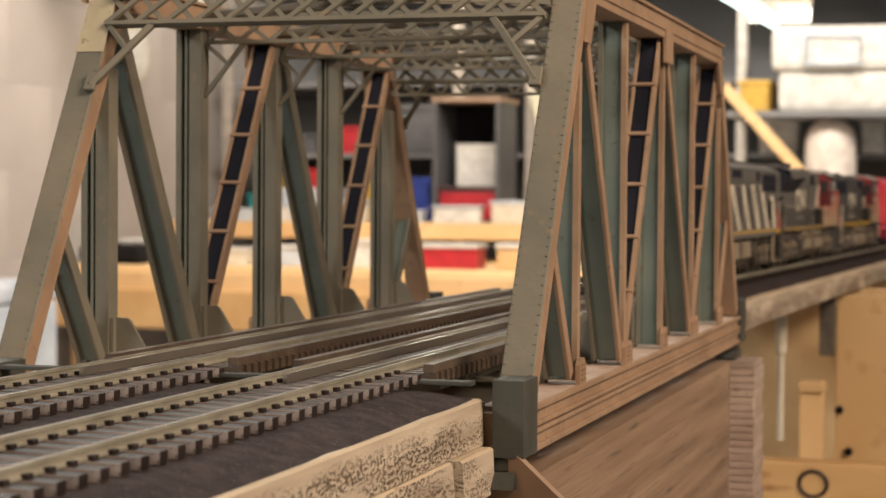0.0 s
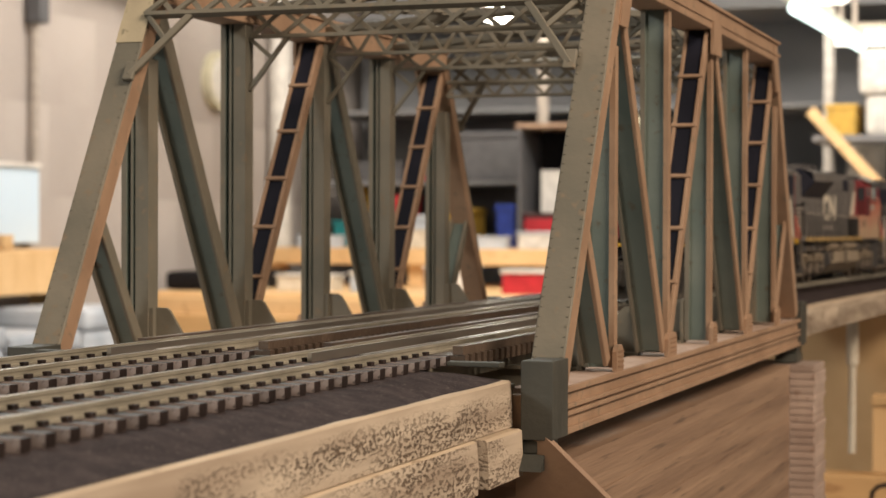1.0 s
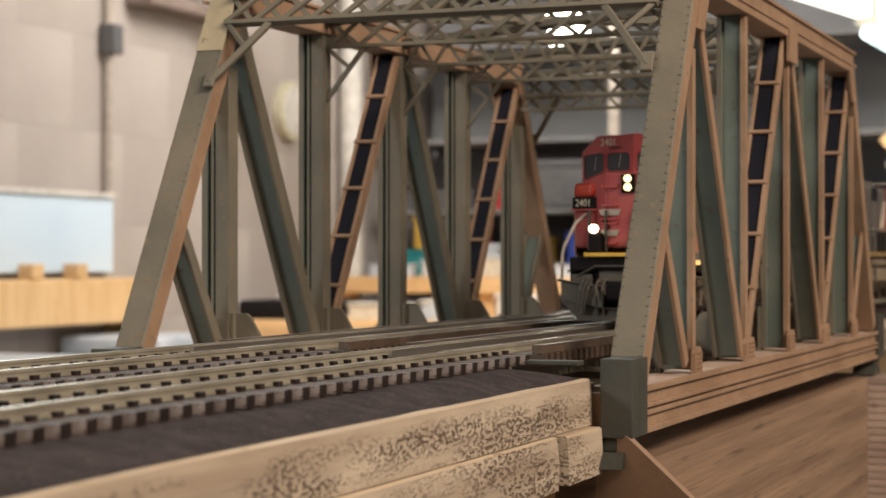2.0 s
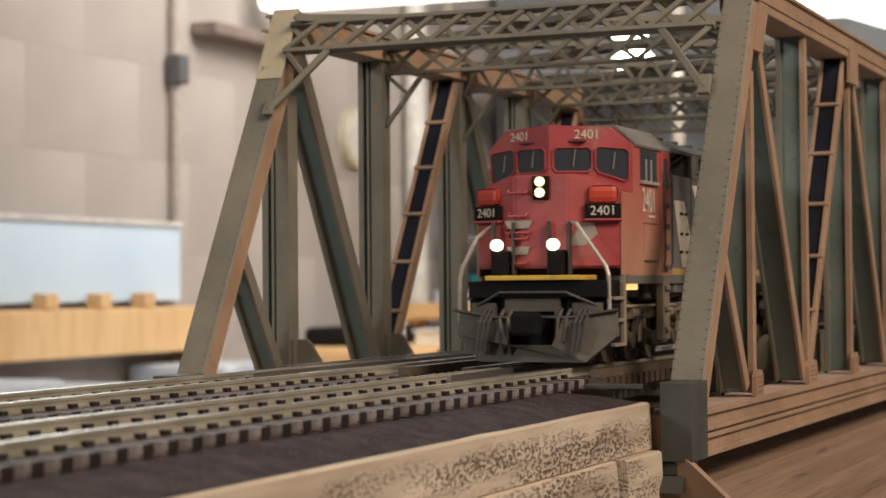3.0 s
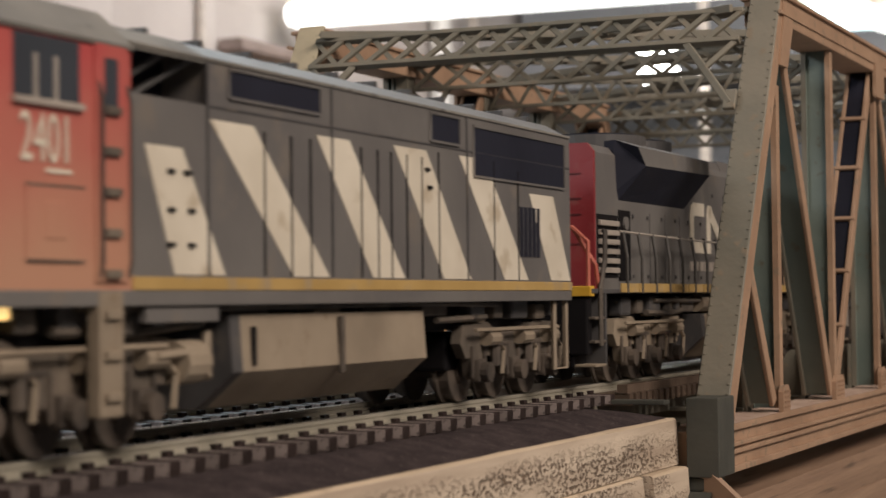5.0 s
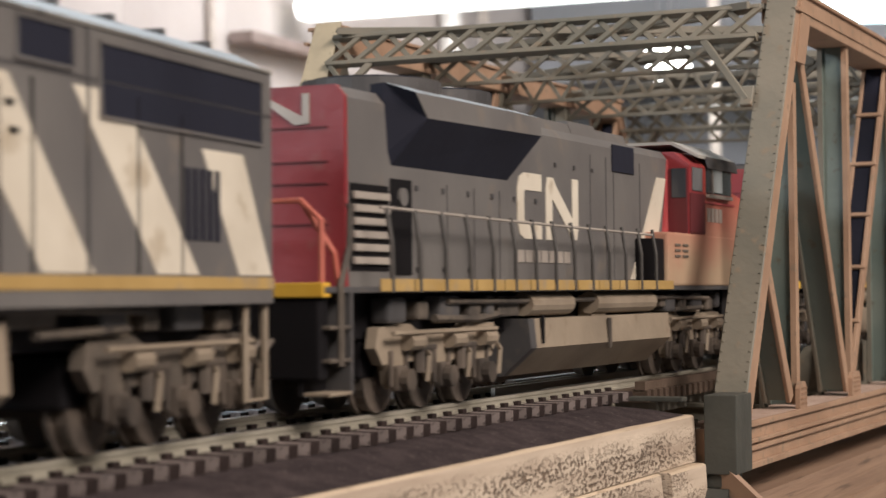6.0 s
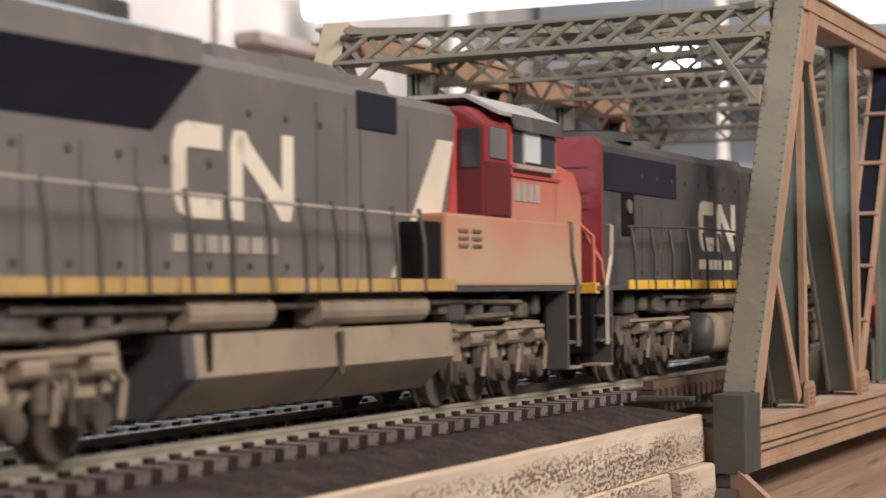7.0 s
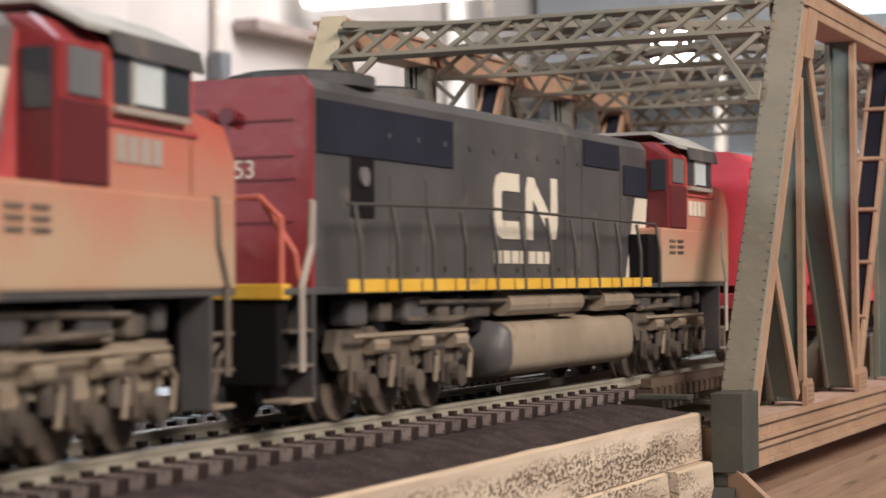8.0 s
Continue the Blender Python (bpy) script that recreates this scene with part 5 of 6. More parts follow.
        mprism(bm, [(c - 9.5, 33.0), (c + 0.6, 33.0), (c + 0.6, 53), (c - 5.2, 51)] if q["flare"] else [(c - 8.5, 21.4), (c + 0.6, 21.4), (c + 0.6, 51), (c - 0.5, 51)], "x", *sorted((xo, xo + s * 0.25)))
        part("red_band", bm, RED, hood)
        # Solid black block stands in for the shade in a cavity beside the lower cab.
        part("cavity_shade", solid(mbox, *sorted((s * 11.9, s * 16.6)), q["low"] - 7, q["low"], 21.0, 31.8, 0.3), DEEP, L)
        # walkway rail
        x = s * 17.2
        n = q["posts"]
        y0, y1 = h0 + 5, q["rail_end"]
        for k in range(n):
            y = y0 + (y1 - y0) * k / (n - 1)
            bm = bmesh.new()
            mrod(bm, [(x * 1.02, y, 20.0), (x * 1.03, y - 0.6, 28), (x * 0.985, y - 1.0, 33.6)], 0.4, 6)
            part("handrail_post", bm, DARKSTEEL, L)
        bm = bmesh.new()
        mrod(bm, [(x * 0.985, y0 - 3, 33.6), (x * 0.985, (y0 * 2 + y1) / 3, 33.6 + q["kink"]), (x * 0.985, y1 - 1, 33.0 + q["kink"])], 0.3, 6)
        part("handrail", bm, STEEL if q["flare"] else DARKSTEEL, L)
        for yy, d in ((a, 1), (z, -1)):
            bm = bmesh.new()
            mrod(bm, [(s * 16.8, yy + d * 8.5, 33.4), (s * 17.6, yy + d * 7.5, 33.4), (s * 17.6, yy + d * 7, 27), (s * 17.6, yy + d * 4, 21), (s * 17.6, yy + d * 4, 9)], 0.55, 6)
            part("step_rail", bm, GEAR if q["flare"] else STEEL, L)
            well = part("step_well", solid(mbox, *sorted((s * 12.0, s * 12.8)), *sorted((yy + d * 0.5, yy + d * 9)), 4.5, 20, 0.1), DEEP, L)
            for zz in (4.5, 9.5, 14.5):
                part("step", solid(mbox, *sorted((s * 12.5, s * 17.4)), *sorted((yy + d * 1, yy + d * 8)), zz, zz + 0.6, 0.2), DUST if zz < 5 else GEAR, well)
            part("step_side", solid(mbox, *sorted((s * 12.6, s * 17.3)), *sorted((yy + d * 8, yy + d * 8.8)), 4.5, 20.5, 0.2), BLACK, well)
    # end rails: red over a yellow edge
    for yy, d in ((a, 1),):
        bm = bmesh.new()
        mrod(bm, [(16, yy + d * 1, 21), (16, yy + d * 1, 31), (12.6, yy + d * 1, 34), (4, yy + d * 1, 34), (4, yy + d * 1, 21)], 0.5, 6)
        mrod(bm, [(-16, yy + d * 1, 21), (-16, yy + d * 1, 31), (-12.6, yy + d * 1, 34), (-4, yy + d * 1, 34), (-4, yy + d * 1, 21)], 0.5, 6)
        mrod(bm, [(12.6, yy + d, 34), (16.6, yy + d * 4, 26), (16.8, yy + d * 5, 21)], 0.5, 6)
        part("end_rail", bm, ORANGE, L)
        part("end_sill", solid(mbox, -17, 17, yy - 0.5, yy + 2, 19.4, 21.6, 0.2), YELLOW, L)
        part("end_plate", solid(mbox, -16, 16, yy, yy + 3, 7, 19.2, 0.4), DEEP, L)
    # cab
    c0, c1, n1 = q["cab0"], q["cab1"], q["nose"]
    cab = part("cab", solid(mprism, [(-17.4, 33), (-17.4, 50.0), (-13.5, 53.2), (13.5, 53.2), (17.4, 50.0), (17.4, 33)], "y", c0 + 7.4, c1), CABSIDE, L, "dusty orange-red cab")
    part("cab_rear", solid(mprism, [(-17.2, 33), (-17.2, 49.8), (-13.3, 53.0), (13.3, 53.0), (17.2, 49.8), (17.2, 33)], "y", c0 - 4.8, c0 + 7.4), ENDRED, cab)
    part("cab_roof", solid(mprism, [(-17.7, 51.8), (-11.0, 55.2), (11.0, 55.2), (17.7, 51.8), (17.8, 52.5), (11.2, 55.9), (-11.2, 55.9), (-17.8, 52.5)], "y", c0 + 1, c1 + 1.2), PALEROOF, cab, "pale grey cab roof")
    for s in (-1, 1):
        part("eave", solid(mprism, [(s * 17.5, 52.2), (s * 17.9, 52.4), (s * 18.6, 49.6), (s * 18.2, 49.5)], "y", c0 + 7.4, c1 + 1.6), BLACK, cab, "dark sloping eave")
        part("door_pane", solid(mbox, *sorted((s * 17.3, s * 17.5)), c0 - 2.6, c0 + 5.4, 43.8, 49.4, 0.2), plain("dusty_pane", (0.16, 0.16, 0.165), 0.2), cab)
    part("lower_cab", solid(mbox, -17.5, 17.5, q["low"], n1, 21.0, 33.4, 0.6), CABSIDE, L)
    part("nose", solid(mprism, [(c1 - 1, 33.2), (n1, 33.2), (n1, 38.5), (n1 - 4, 43.2), (c1 - 1, 44.6)], "x", -17.4, 17.4), CABSIDE, L)
    for s in (-1, 1):
        # Maroon panels stand in for the shade of a set-back wall under the roof.
        part("rear_door_shade", solid(mbox, *sorted((s * 16.8, s * 17.65)), c0 - 4.6, c0 + 7.2, 33.6, 43.2, 0.2), DARKRED, cab)
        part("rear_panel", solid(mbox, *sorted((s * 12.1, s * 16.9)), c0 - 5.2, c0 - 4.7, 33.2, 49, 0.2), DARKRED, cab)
    for s in (-1, 1):
        w = part("side_window", solid(mbox, *sorted((s * 17.1, s * 17.65)), c0 + 8.4, c1 - 1.0, 43.6, 50.0, 0.2), WINDOW, cab)
        bm = bmesh.new()
        mbox(bm, *sorted((s * 17.5, s * 17.9)), c0 + 12.8, c0 + 13.5, 43.6, 49.8, 0.1)
        mbox(bm, *sorted((s * 17.5, s * 18.6)), c0 + 8, c1 - 3, 42.4, 43.3, 0.2)
        part("window_frame", bm, STEEL, w)
        # opaque pale pane painted for the bright background seen through the glass
        part("bright_view_pane", solid(mbox, *sorted((s * 17.55, s * 17.75)), c0 + 14, c0 + 22.0, 44.0, 49.6), plain("bright_view_pale", (0.55, 0.6, 0.6), 0.15), w)
        part("drip_rail", solid(mbox, *sorted((s * 17.3, s * 17.8)), c0 + 7, c1 + 1, 41.0, 41.6, 0.1), RED, cab)
        for k in range(4):
            part("number_bar", solid(mbox, *sorted((s * 17.4, s * 17.6)), c0 + 9 + k * 3.4, c0 + 11.6 + k * 3.4, 36.6, 40.0), STEEL if q["flare"] else WHITE, cab)
        for k in range(3):
            for j in (0, 1):
                part("louvre", solid(mbox, *sorted((s * 17.4, s * 17.8)), q["low"] + 5 + j * 6, q["low"] + 9 + j * 6, 27.6 + k * 1.3, 28.2 + k * 1.3, 0.1), GEAR, L)
        part("rear_window", solid(mbox, *sorted((s * 13.0, s * 16.6)), c0 - 5.4, c0 - 5.0, 42, 49, 0.1), WINDOW, cab)
        bm = bmesh.new()
        for k in range(2):
            mrod(bm, [(s * (11 if k else 13), q["tanks"][0], 17.2 + 0.6 * k), (s * (11 if k else 13), q["tanks"][0] + 1, 17.2)], 0.3, 5)
        mrod(bm, [(s * 13.8, q["tanks"][0], 17.6), (s * 13.8, q["tanks"][1], 17.6)], 2.3, 14)
        part("air_tank", bm, DUST, L, "dusty air tank")
        bm = bmesh.new()
        mrod(bm, [(s * 13.8, q["tanks"][2], 17.6), (s * 13.8, q["tanks"][3], 17.6)], 2.3, 14)
        part("air_tank", bm, DUST, L, "dusty air tank")
    fuel_tank(L, *q["fuel"], DUST, 3.8, 14.8, not q["flare"])
    truck(L, q["trucks"][0], DUST if q["flare"] else GEAR)
    truck(L, q["trucks"][1], DUST if q["flare"] else GEAR)
    coupler(L, a, -1)
    coupler(L, z, 1)
    return L


def hopper_car():
    H = thing("hopper_wagon", "bright red covered hopper wagon behind the locomotives", "wagon", "wagons of the train")
    part("body", solid(mprism, [(-17.5, 20), (-18.2, 24), (-18.2, 50), (-13, 54.5), (13, 54.5), (18.2, 50), (18.2, 24), (17.5, 20)], "y", -92, 92), HOPPER, H)
    for k in range(11):
        y = -90 + k * 18
        for s in (-1, 1):
            part("rib", solid(mbox, *sorted((s * 18.0, s * 19.4)), y - 0.8, y + 0.8, 18, 50.5, 0.2), HOPPER, H)
    for k in range(4):
        y = -60 + k * 40
        part("discharge_hopper", solid(mprism, [(y - 17, 20), (y + 17, 20), (y + 4, 7), (y - 4, 7)], "x", -13, 13), HOPPER, H)
    part("sill", solid(mbox, -16, 16, -96, 96, 14, 18, 0.3), HOPPER, H)
    part("roof_walk", solid(mbox, -5, 5, -90, 90, 55, 56, 0.2), STEEL, H)
    for y in (-72, 72):
        t = part("truck", solid(mbox, -14, 14, y - 13, y + 13, 5, 9, 0.5), DEEP, H)
        for d in (-10, 10):
            bm = bmesh.new()
            for s in (-1, 1):
                wheel_round(bm, (s * 8.6 * MM, (y + d) * MM, 5.0 * MM), (1, 0, 0), 4.9 * MM, 1.2 * MM, 20)
            mrod(bm, [(-8, y + d, 5), (8, y + d, 5)], 1.1, 8)
            part("wheelset", bm, GEAR, t)
    coupler(H, -96, -1)
    coupler(H, 96, 1)
    return H


lead = cowl_loco()
second = hood_loco("second_locomotive", "dark grey locomotive with flared radiators and dusty orange cab", dict(
    rail_end=41, deck=(-116, 118.5), hood=(-98.8, 72), cab0=72.5, cab1=104, nose=118, low=50, paint=GREYB, flare=True, stripes=12, gap=0.7, posts=14, kink=-0.6,
    humps=((-12, 44, 55.2), (8, 24, 55.9)), fans=((-66, 12.5, 57.0), (-37, 10, 57.8)), grilles=((27.8, 42.4, 46.2, 52.2),), recess=((-83, -75, 23, 39),), mark=(-27.3, -14.4, -12.1, 6.3, 30.3, 43.2),
    seams=(-60, -48, -36, 14, 24, 29, 47), tanks=(-30, -7, 7, 46), fuel=(-31, 56), trucks=(-67, 80)))
third = hood_loco("third_locomotive", "black locomotive with long radiator grilles and a red cab", dict(
    rail_end=58, deck=(-110.5, 113.5), hood=(-92.5, 72), cab0=71, cab1=99, nose=113, low=60, paint=BLACK, flare=False, stripes=11, gap=0.9, posts=12, kink=1.0,
    humps=((8, 24, 54.2), (-70, -44, 53.2)), fans=((-74, 12, 54.9), (-48, 9, 54.9)), grilles=((-91, -41, 41.6, 49.8), (25, 47, 45.6, 51.0), (50, 67, 40.4, 47.0)), recess=((-80, -72, 32, 41.5),), mark=(-22.6, -10.2, -7.0, 9.6, 29.6, 42.0),
    seams=(-66, -52, -36, 14, 24, 48), tanks=(-25, 13.5, 26, 44), fuel=(-26, 45), trucks=(-64, 76)))
wagon = hopper_car()
wagon_b = copy_thing(wagon, pose(0, 0, 0))

# front corner of the train along the track, second by second
RUN = ((0.0, 0.400), (1.0, 0.268), (2.0, 0.138), (3.5, -0.044), (4.5, -0.169), (6.5, -0.423), (8.0, -0.6145))


def run_at(t):
    for (ta, ya), (tb, yb) in zip(RUN, RUN[1:]):
        if t <= tb:
            return ya + (yb - ya) * (t - ta) / (tb - ta)
    return RUN[-1][1]


def on_track(y, half=0.072):
    """Pose of a vehicle whose trucks stand half before and behind y."""
    xa, _ = track_line(y - half, NEAR_X)
    xb, _ = track_line(y + half, NEAR_X)
    return pose((xa + xb) / 2, y, RAIL_TOP, 0, 0, math.degrees(math.atan2(-(xb - xa), 2 * half)))


def motions():
    times = [i * 0.5 for i in range(17)]
    for ob, back in ((lead, 0.099), (second, 0.328), (third, 0.564), (wagon, 0.785), (wagon_b, 0.992)):
        walk(ob, [(t, on_track(run_at(t) + back)) for t in times])

# ---- benchwork past the bridge ----
def benchwork():
    t = thing("benchwork", "pine and plywood benchwork frame under the tracks past the bridge", "frame")
    part("back_panel", solid(box, -0.07, 0.26, 0.86, 0.872, -1.1, -0.012, 0.001), surface("tan_hardboard", (0.58, 0.40, 0.21), (0.68, 0.49, 0.27), 30, 0.6, 0, 0.1), t)
    up = part("upright", solid(box, 0.050, 0.086, 0.79, 0.806, -1.1, -0.013, 0.001), PINE, t)
    for x, z in ((0.0525, -0.0845), (0.0585, -0.110)):
        bm = bmesh.new()
        wheel_round(bm, (x, 0.789, z), (0, 1, 0), 0.0026, 0.0015, 12)
        wheel_round(bm, (x, 0.7885, z), (0, 1, 0), 0.0014, 0.0022, 6)
        part("bolt", bm, DEEP, up)
    part("cleat", solid(box, 0.033, 0.0465, 0.74, 0.756, -1.1, -0.063, 0.001), PINE, t)
    part("cleat_cap", solid(box, 0.0325, 0.0475, 0.738, 0.7575, -0.0690, -0.0640, 0.0006), PINE, t)
    beam_ = part("cross_beam", solid(box, -0.06, 0.28, 0.695, 0.715, -0.16, -0.105, 0.0015), surface("knotty_pine", (0.54, 0.31, 0.13), (0.68, 0.44, 0.2), 9, 0.5, 0, 0.1, (1, 5, 4), speck=(0.3, 0.14, 0.05), speck_scale=30), t)
    bm = bmesh.new()
    rod(bm, [(0.046 + 0.008 * math.cos(k * 0.55), 0.6945, -0.117 + 0.0075 * math.sin(k * 0.55)) for k in range(13)], 0.0012, 5)
    part("knot", bm, TIE, beam_)
    part("gusset", solid(prism, [(0.03, -0.012), (0.052, -0.012), (0.052, -0.062)], "y", 0.80, 0.812), PINE, t)
    bm = bmesh.new()
    rod(bm, [(0.0275, 0.69, -0.092), (0.0275, 0.69, -0.040)], 0.0021, 8)
    rod(bm, [(0.0275, 0.69, -0.042), (0.0275, 0.69, -0.034), (0.0275, 0.69, -0.0295), (0.0275, 0.69, -0.012)], 0.0034, 10)
    part("hanger_rod", bm, WHITE, t, "pale dowel hanging rod")
    part("bracket", solid(box, 0.041, 0.0505, 0.775, 0.782, -0.050, -0.012, 0.001), GEAR, t)
    tagged(link("pine_batten", solid(box, 0.066, 0.094, 0.84, 0.855, -0.07, -0.012, 0.001), PINE), "short pine batten under the deck board", "batten")


# ---- far side of the room ----
def fixture(name, x, y, z, w, h, tubes, mat, yaw=0.0):
    f = thing(name, "white shop light hanging with glowing fluorescent tubes", "lamp", "hanging shop lights", at=(x, y, z))
    f.rotation_euler = (0, 0, radians(yaw))
    part("housing", solid(prism, [(-h * 0.5, h * 0.35), (h * 0.5, h * 0.35), (h * 0.22, h * 0.6), (-h * 0.22, h * 0.6)], "x", -w / 2, w / 2), WHITE, f)
    for k in range(tubes):
        bm = bmesh.new()
        yy = (k - (tubes - 1) / 2) * h * 0.34
        rod(bm, [(-w * 0.49, yy, 0), (w * 0.49, yy, 0)], h * 0.26, 12)
        part("tube", bm, mat, f, "lit fluorescent tube")
    for e in (-0.4, 0.4):
        bm = bmesh.new()
        rod(bm, [(w * e, 0, h * 0.6), (w * e, 0, 1.5 - z)], 0.006, 6)
        part("chain", bm, STEEL, f)
    return f


def table(name, label, x0, x1, y0, y1, top, thick, fascia, mat):
    t = thing(name, label, "table")
    part("top", solid(box, x0, x1, y0, y1, top - thick, top, 0.004), mat, t)
    part("fascia", solid(box, x0, x1, y0 - 0.02, y0 - 0.001, top - fascia, top - thick * 0.6, 0.003), mat, t)
    for x in (x0 + 0.05, x1 - 0.05):
        for y in (y0 + 0.05, y1 - 0.05):
            part("leg", solid(box, x - 0.03, x + 0.03, y - 0.03, y + 0.03, -1.1, top - thick, 0.003), mat, t)
    return t


def crate(name, label, cat, x0, x1, y0, y1, z0, z1, mat, lid=None, group=""):
    c = thing(name, label, cat, group)
    part("body", solid(box, x0, x1, y0, y1, z0, z1 - (z1 - z0) * 0.16, min(x1 - x0, z1 - z0) * 0.06), mat, c)
    part("lid", solid(box, x0 - 0.004, x1 + 0.004, y0 - 0.004, y1 + 0.004, z1 - (z1 - z0) * 0.16, z1, min(x1 - x0, z1 - z0) * 0.05), lid or mat, c)
    return c


TEAL = plain("teal_plastic", (0.02, 0.22, 0.24), 0.4)
BLUE = plain("blue_plastic", (0.03, 0.07, 0.42), 0.4)
MUSTARD = plain("mustard_plastic", (0.55, 0.34, 0.05), 0.5)
CRIMSON = plain("crimson_plastic", (0.42, 0.02, 0.03), 0.4)
PALE = plain("pale_board", (0.62, 0.6, 0.56), 0.6)
SLATE = surface("slate_bins", (0.36, 0.41, 0.47), (0.58, 0.62, 0.67), 9, 0.6)
CREAM = plain("cream_board", (0.55, 0.52, 0.38), 0.7)
SKYBLUE = surface("sky_blue_board", (0.52, 0.66, 0.80), (0.60, 0.73, 0.84), 3, 0.7)
LAMPGREY = plain("dark_grey_plastic", (0.09, 0.09, 0.095), 0.5)


def far_side():
    # the block wall's courses
    wall = bpy.data.objects["wall_west"]
    mesh = bpy.data.meshes.new("block")
    bm = solid(box, 0, 0.0010, 0.0004, 0.3996, 0.0004, 0.1996, 0.0003)
    bm.to_mesh(mesh)
    bm.free()
    mesh.materials.append(BLOCKWALL)
    for r in range(8):
        for c in range(9):
            ob = new("block", mesh)
            ob.parent = wall
            ob.location = (-2.0, 1.4 + c * 0.4 + (0.2 if r % 2 else 0), -0.5 + r * 0.2)
    # sky-blue board and the staging shelf below it along the block wall
    b = thing("backdrop_board", "pale sky-blue painted backdrop board standing against the block wall", "board")
    part("panel", solid(box, -1.985, -1.975, 1.2, 3.12, 0.0, 0.165, 0.002), SKYBLUE, b)
    part("edge_strip", solid(box, -1.975, -1.968, 1.2, 3.12, 0.158, 0.168, 0.001), PALE, b)
    s = table("staging_table", "pine-framed staging table along the block wall", -1.99, -1.935, 1.2, 3.2, -0.012, 0.02, 0.05, PINE)
    part("rail", solid(box, -1.934, -1.915, 1.2, 3.2, -0.105, -0.014, 0.003), PINE, s)
    for y in (2.02, 2.30, 2.58, 2.76, 2.92):
        k = thing("wooden_block", "small square pine block on the staging table", "block", "blocks on the staging table")
        part("body", solid(box, -1.96, -1.925, y - 0.02, y + 0.02, -0.0118, 0.018, 0.003), PINE, k)
    for i in range(7):
        y = 1.3 + i * 0.27
        crate("storage_bin", "slate-blue plastic storage bin under the staging table", "bin", -1.975, -1.75, y, y + 0.25, -0.40, -0.13 - 0.02 * (i % 3), SLATE, group="bins under the staging table")
    tagged(link("bin_shelf", solid(box, -1.99, -1.72, 1.2, 3.25, -0.43, -0.401, 0.003), PINE), "low pine shelf carrying storage bins", "shelf")
    for y in (1.25, 3.2):
        tagged(link("shelf_post", solid(box, -1.985, -1.93, y - 0.025, y + 0.025, -1.1, -0.431, 0.003), PINE), "square pine post under the bin shelf", "post")
    # conduit, switch box, round clock, pale pipe and a dark bracket on the wall
    c = thing("conduit", "grey steel conduit with a dark switch box on the block wall", "conduit")
    part("pipe", solid(rod, [(-1.98, 3.11, 0.16), (-1.98, 3.11, 1.5)], 0.009, 8), STEEL, c)
    part("switch_box", solid(box, -1.992, -1.955, 3.09, 3.13, 0.465, 0.53, 0.006), LAMPGREY, c)
    k = thing("wall_clock", "round cream wall clock without visible marks", "clock")
    bm = bmesh.new()
    wheel_round(bm, (-1.985, 4.0, 0.41), (1, 0, 0), 0.075, 0.012, 32)
    part("case", bm, CREAM, k)
    bm = bmesh.new()
    wheel_round(bm, (-1.972, 4.0, 0.41), (1, 0, 0), 0.062, 0.003, 32)
    part("dial", bm, PALE, k)
    tagged(link("pale_pipe", solid(rod, [(-1.96, 4.33, -0.2), (-1.96, 4.33, 1.5)], 0.03, 12), PALE), "pale painted drain pipe in the wall's corner", "pipe")
    tagged(link("shelf_bracket", solid(box, -1.992, -1.93, 3.2, 3.6, 0.585, 0.612, 0.004), surface("rusty_bracket", (0.16, 0.12, 0.10), (0.22, 0.17, 0.15), 20, 0.7)), "dark rusty bracket bar on the block wall", "bracket")
    tagged(link("dark_cushion", solid(box, -1.94, -1.78, 3.62, 3.98, -0.1148, -0.07, 0.015), DEEP), "flat black case on the far table", "case")
    # far table with trains and boxes
    t = table("far_table", "long pine layout table across the far aisle", -1.95, -0.16, 3.55, 4.45, -0.115, 0.02, 0.07, PINE)
    part("front_rail", solid(box, -1.95, -0.16, 3.50, 3.526, -0.255, -0.165, 0.004), surface("orange_pine", (0.55, 0.31, 0.12), (0.66, 0.42, 0.19), 6, 0.5), t)
    part("raised_deck", solid(box, -1.95, -0.9, 4.12, 4.44, -0.06, -0.018, 0.004), PINE, t)
    for x in (-1.9, -1.5, -0.95):
        part("riser", solid(box, x - 0.02, x + 0.02, 4.15, 4.2, -0.115, -0.06, 0.002), PINE, t)
    rnd = random.Random(12)
    cols = [PALE, WHITE, SLATE, PALE, CRIMSON, PINE, CREAM, SLATE, PALE]
    for i, m in enumerate(cols):
        x = -1.86 + i * 0.185
        w, h = rnd.uniform(0.09, 0.16), rnd.uniform(0.035, 0.07)
        crate("rolling_stock_box", "small cardboard rolling-stock box on the far table", "box", x, x + w, 3.68, 3.76, -0.1148, -0.115 + h, m, PALE, "boxes on the far table")
    for i in range(6):
        x = -1.82 + i * 0.15
        crate("model_wagon", "small pale model wagon parked on the raised deck", "wagon", x, x + 0.12, 4.13, 4.17, -0.0178, 0.015 + 0.012 * (i % 3), (SLATE, PALE, WHITE)[i % 3], SLATE, "wagons on the raised deck")
    # shelving with clutter behind the far table
    u = thing("steel_shelving", "dark steel shelving full of clutter behind the far table", "shelving")
    for z in (-0.018, 0.165, 0.36, 0.62):
        part("shelf", solid(box, -1.92, -0.02, 4.5, 4.9, z - 0.012, z, 0.002), DARKWALL, u)
    for x in (-1.93, -1.26, -1.06, -0.5, -0.02):
        part("post", solid(box, x - 0.014, x + 0.014, 4.485, 4.499, -1.1, 0.95, 0.002), STEEL, u)
    part("back", solid(box, -1.95, 0.0, 4.91, 4.93, -1.1, 1.1), DARKWALL, u)
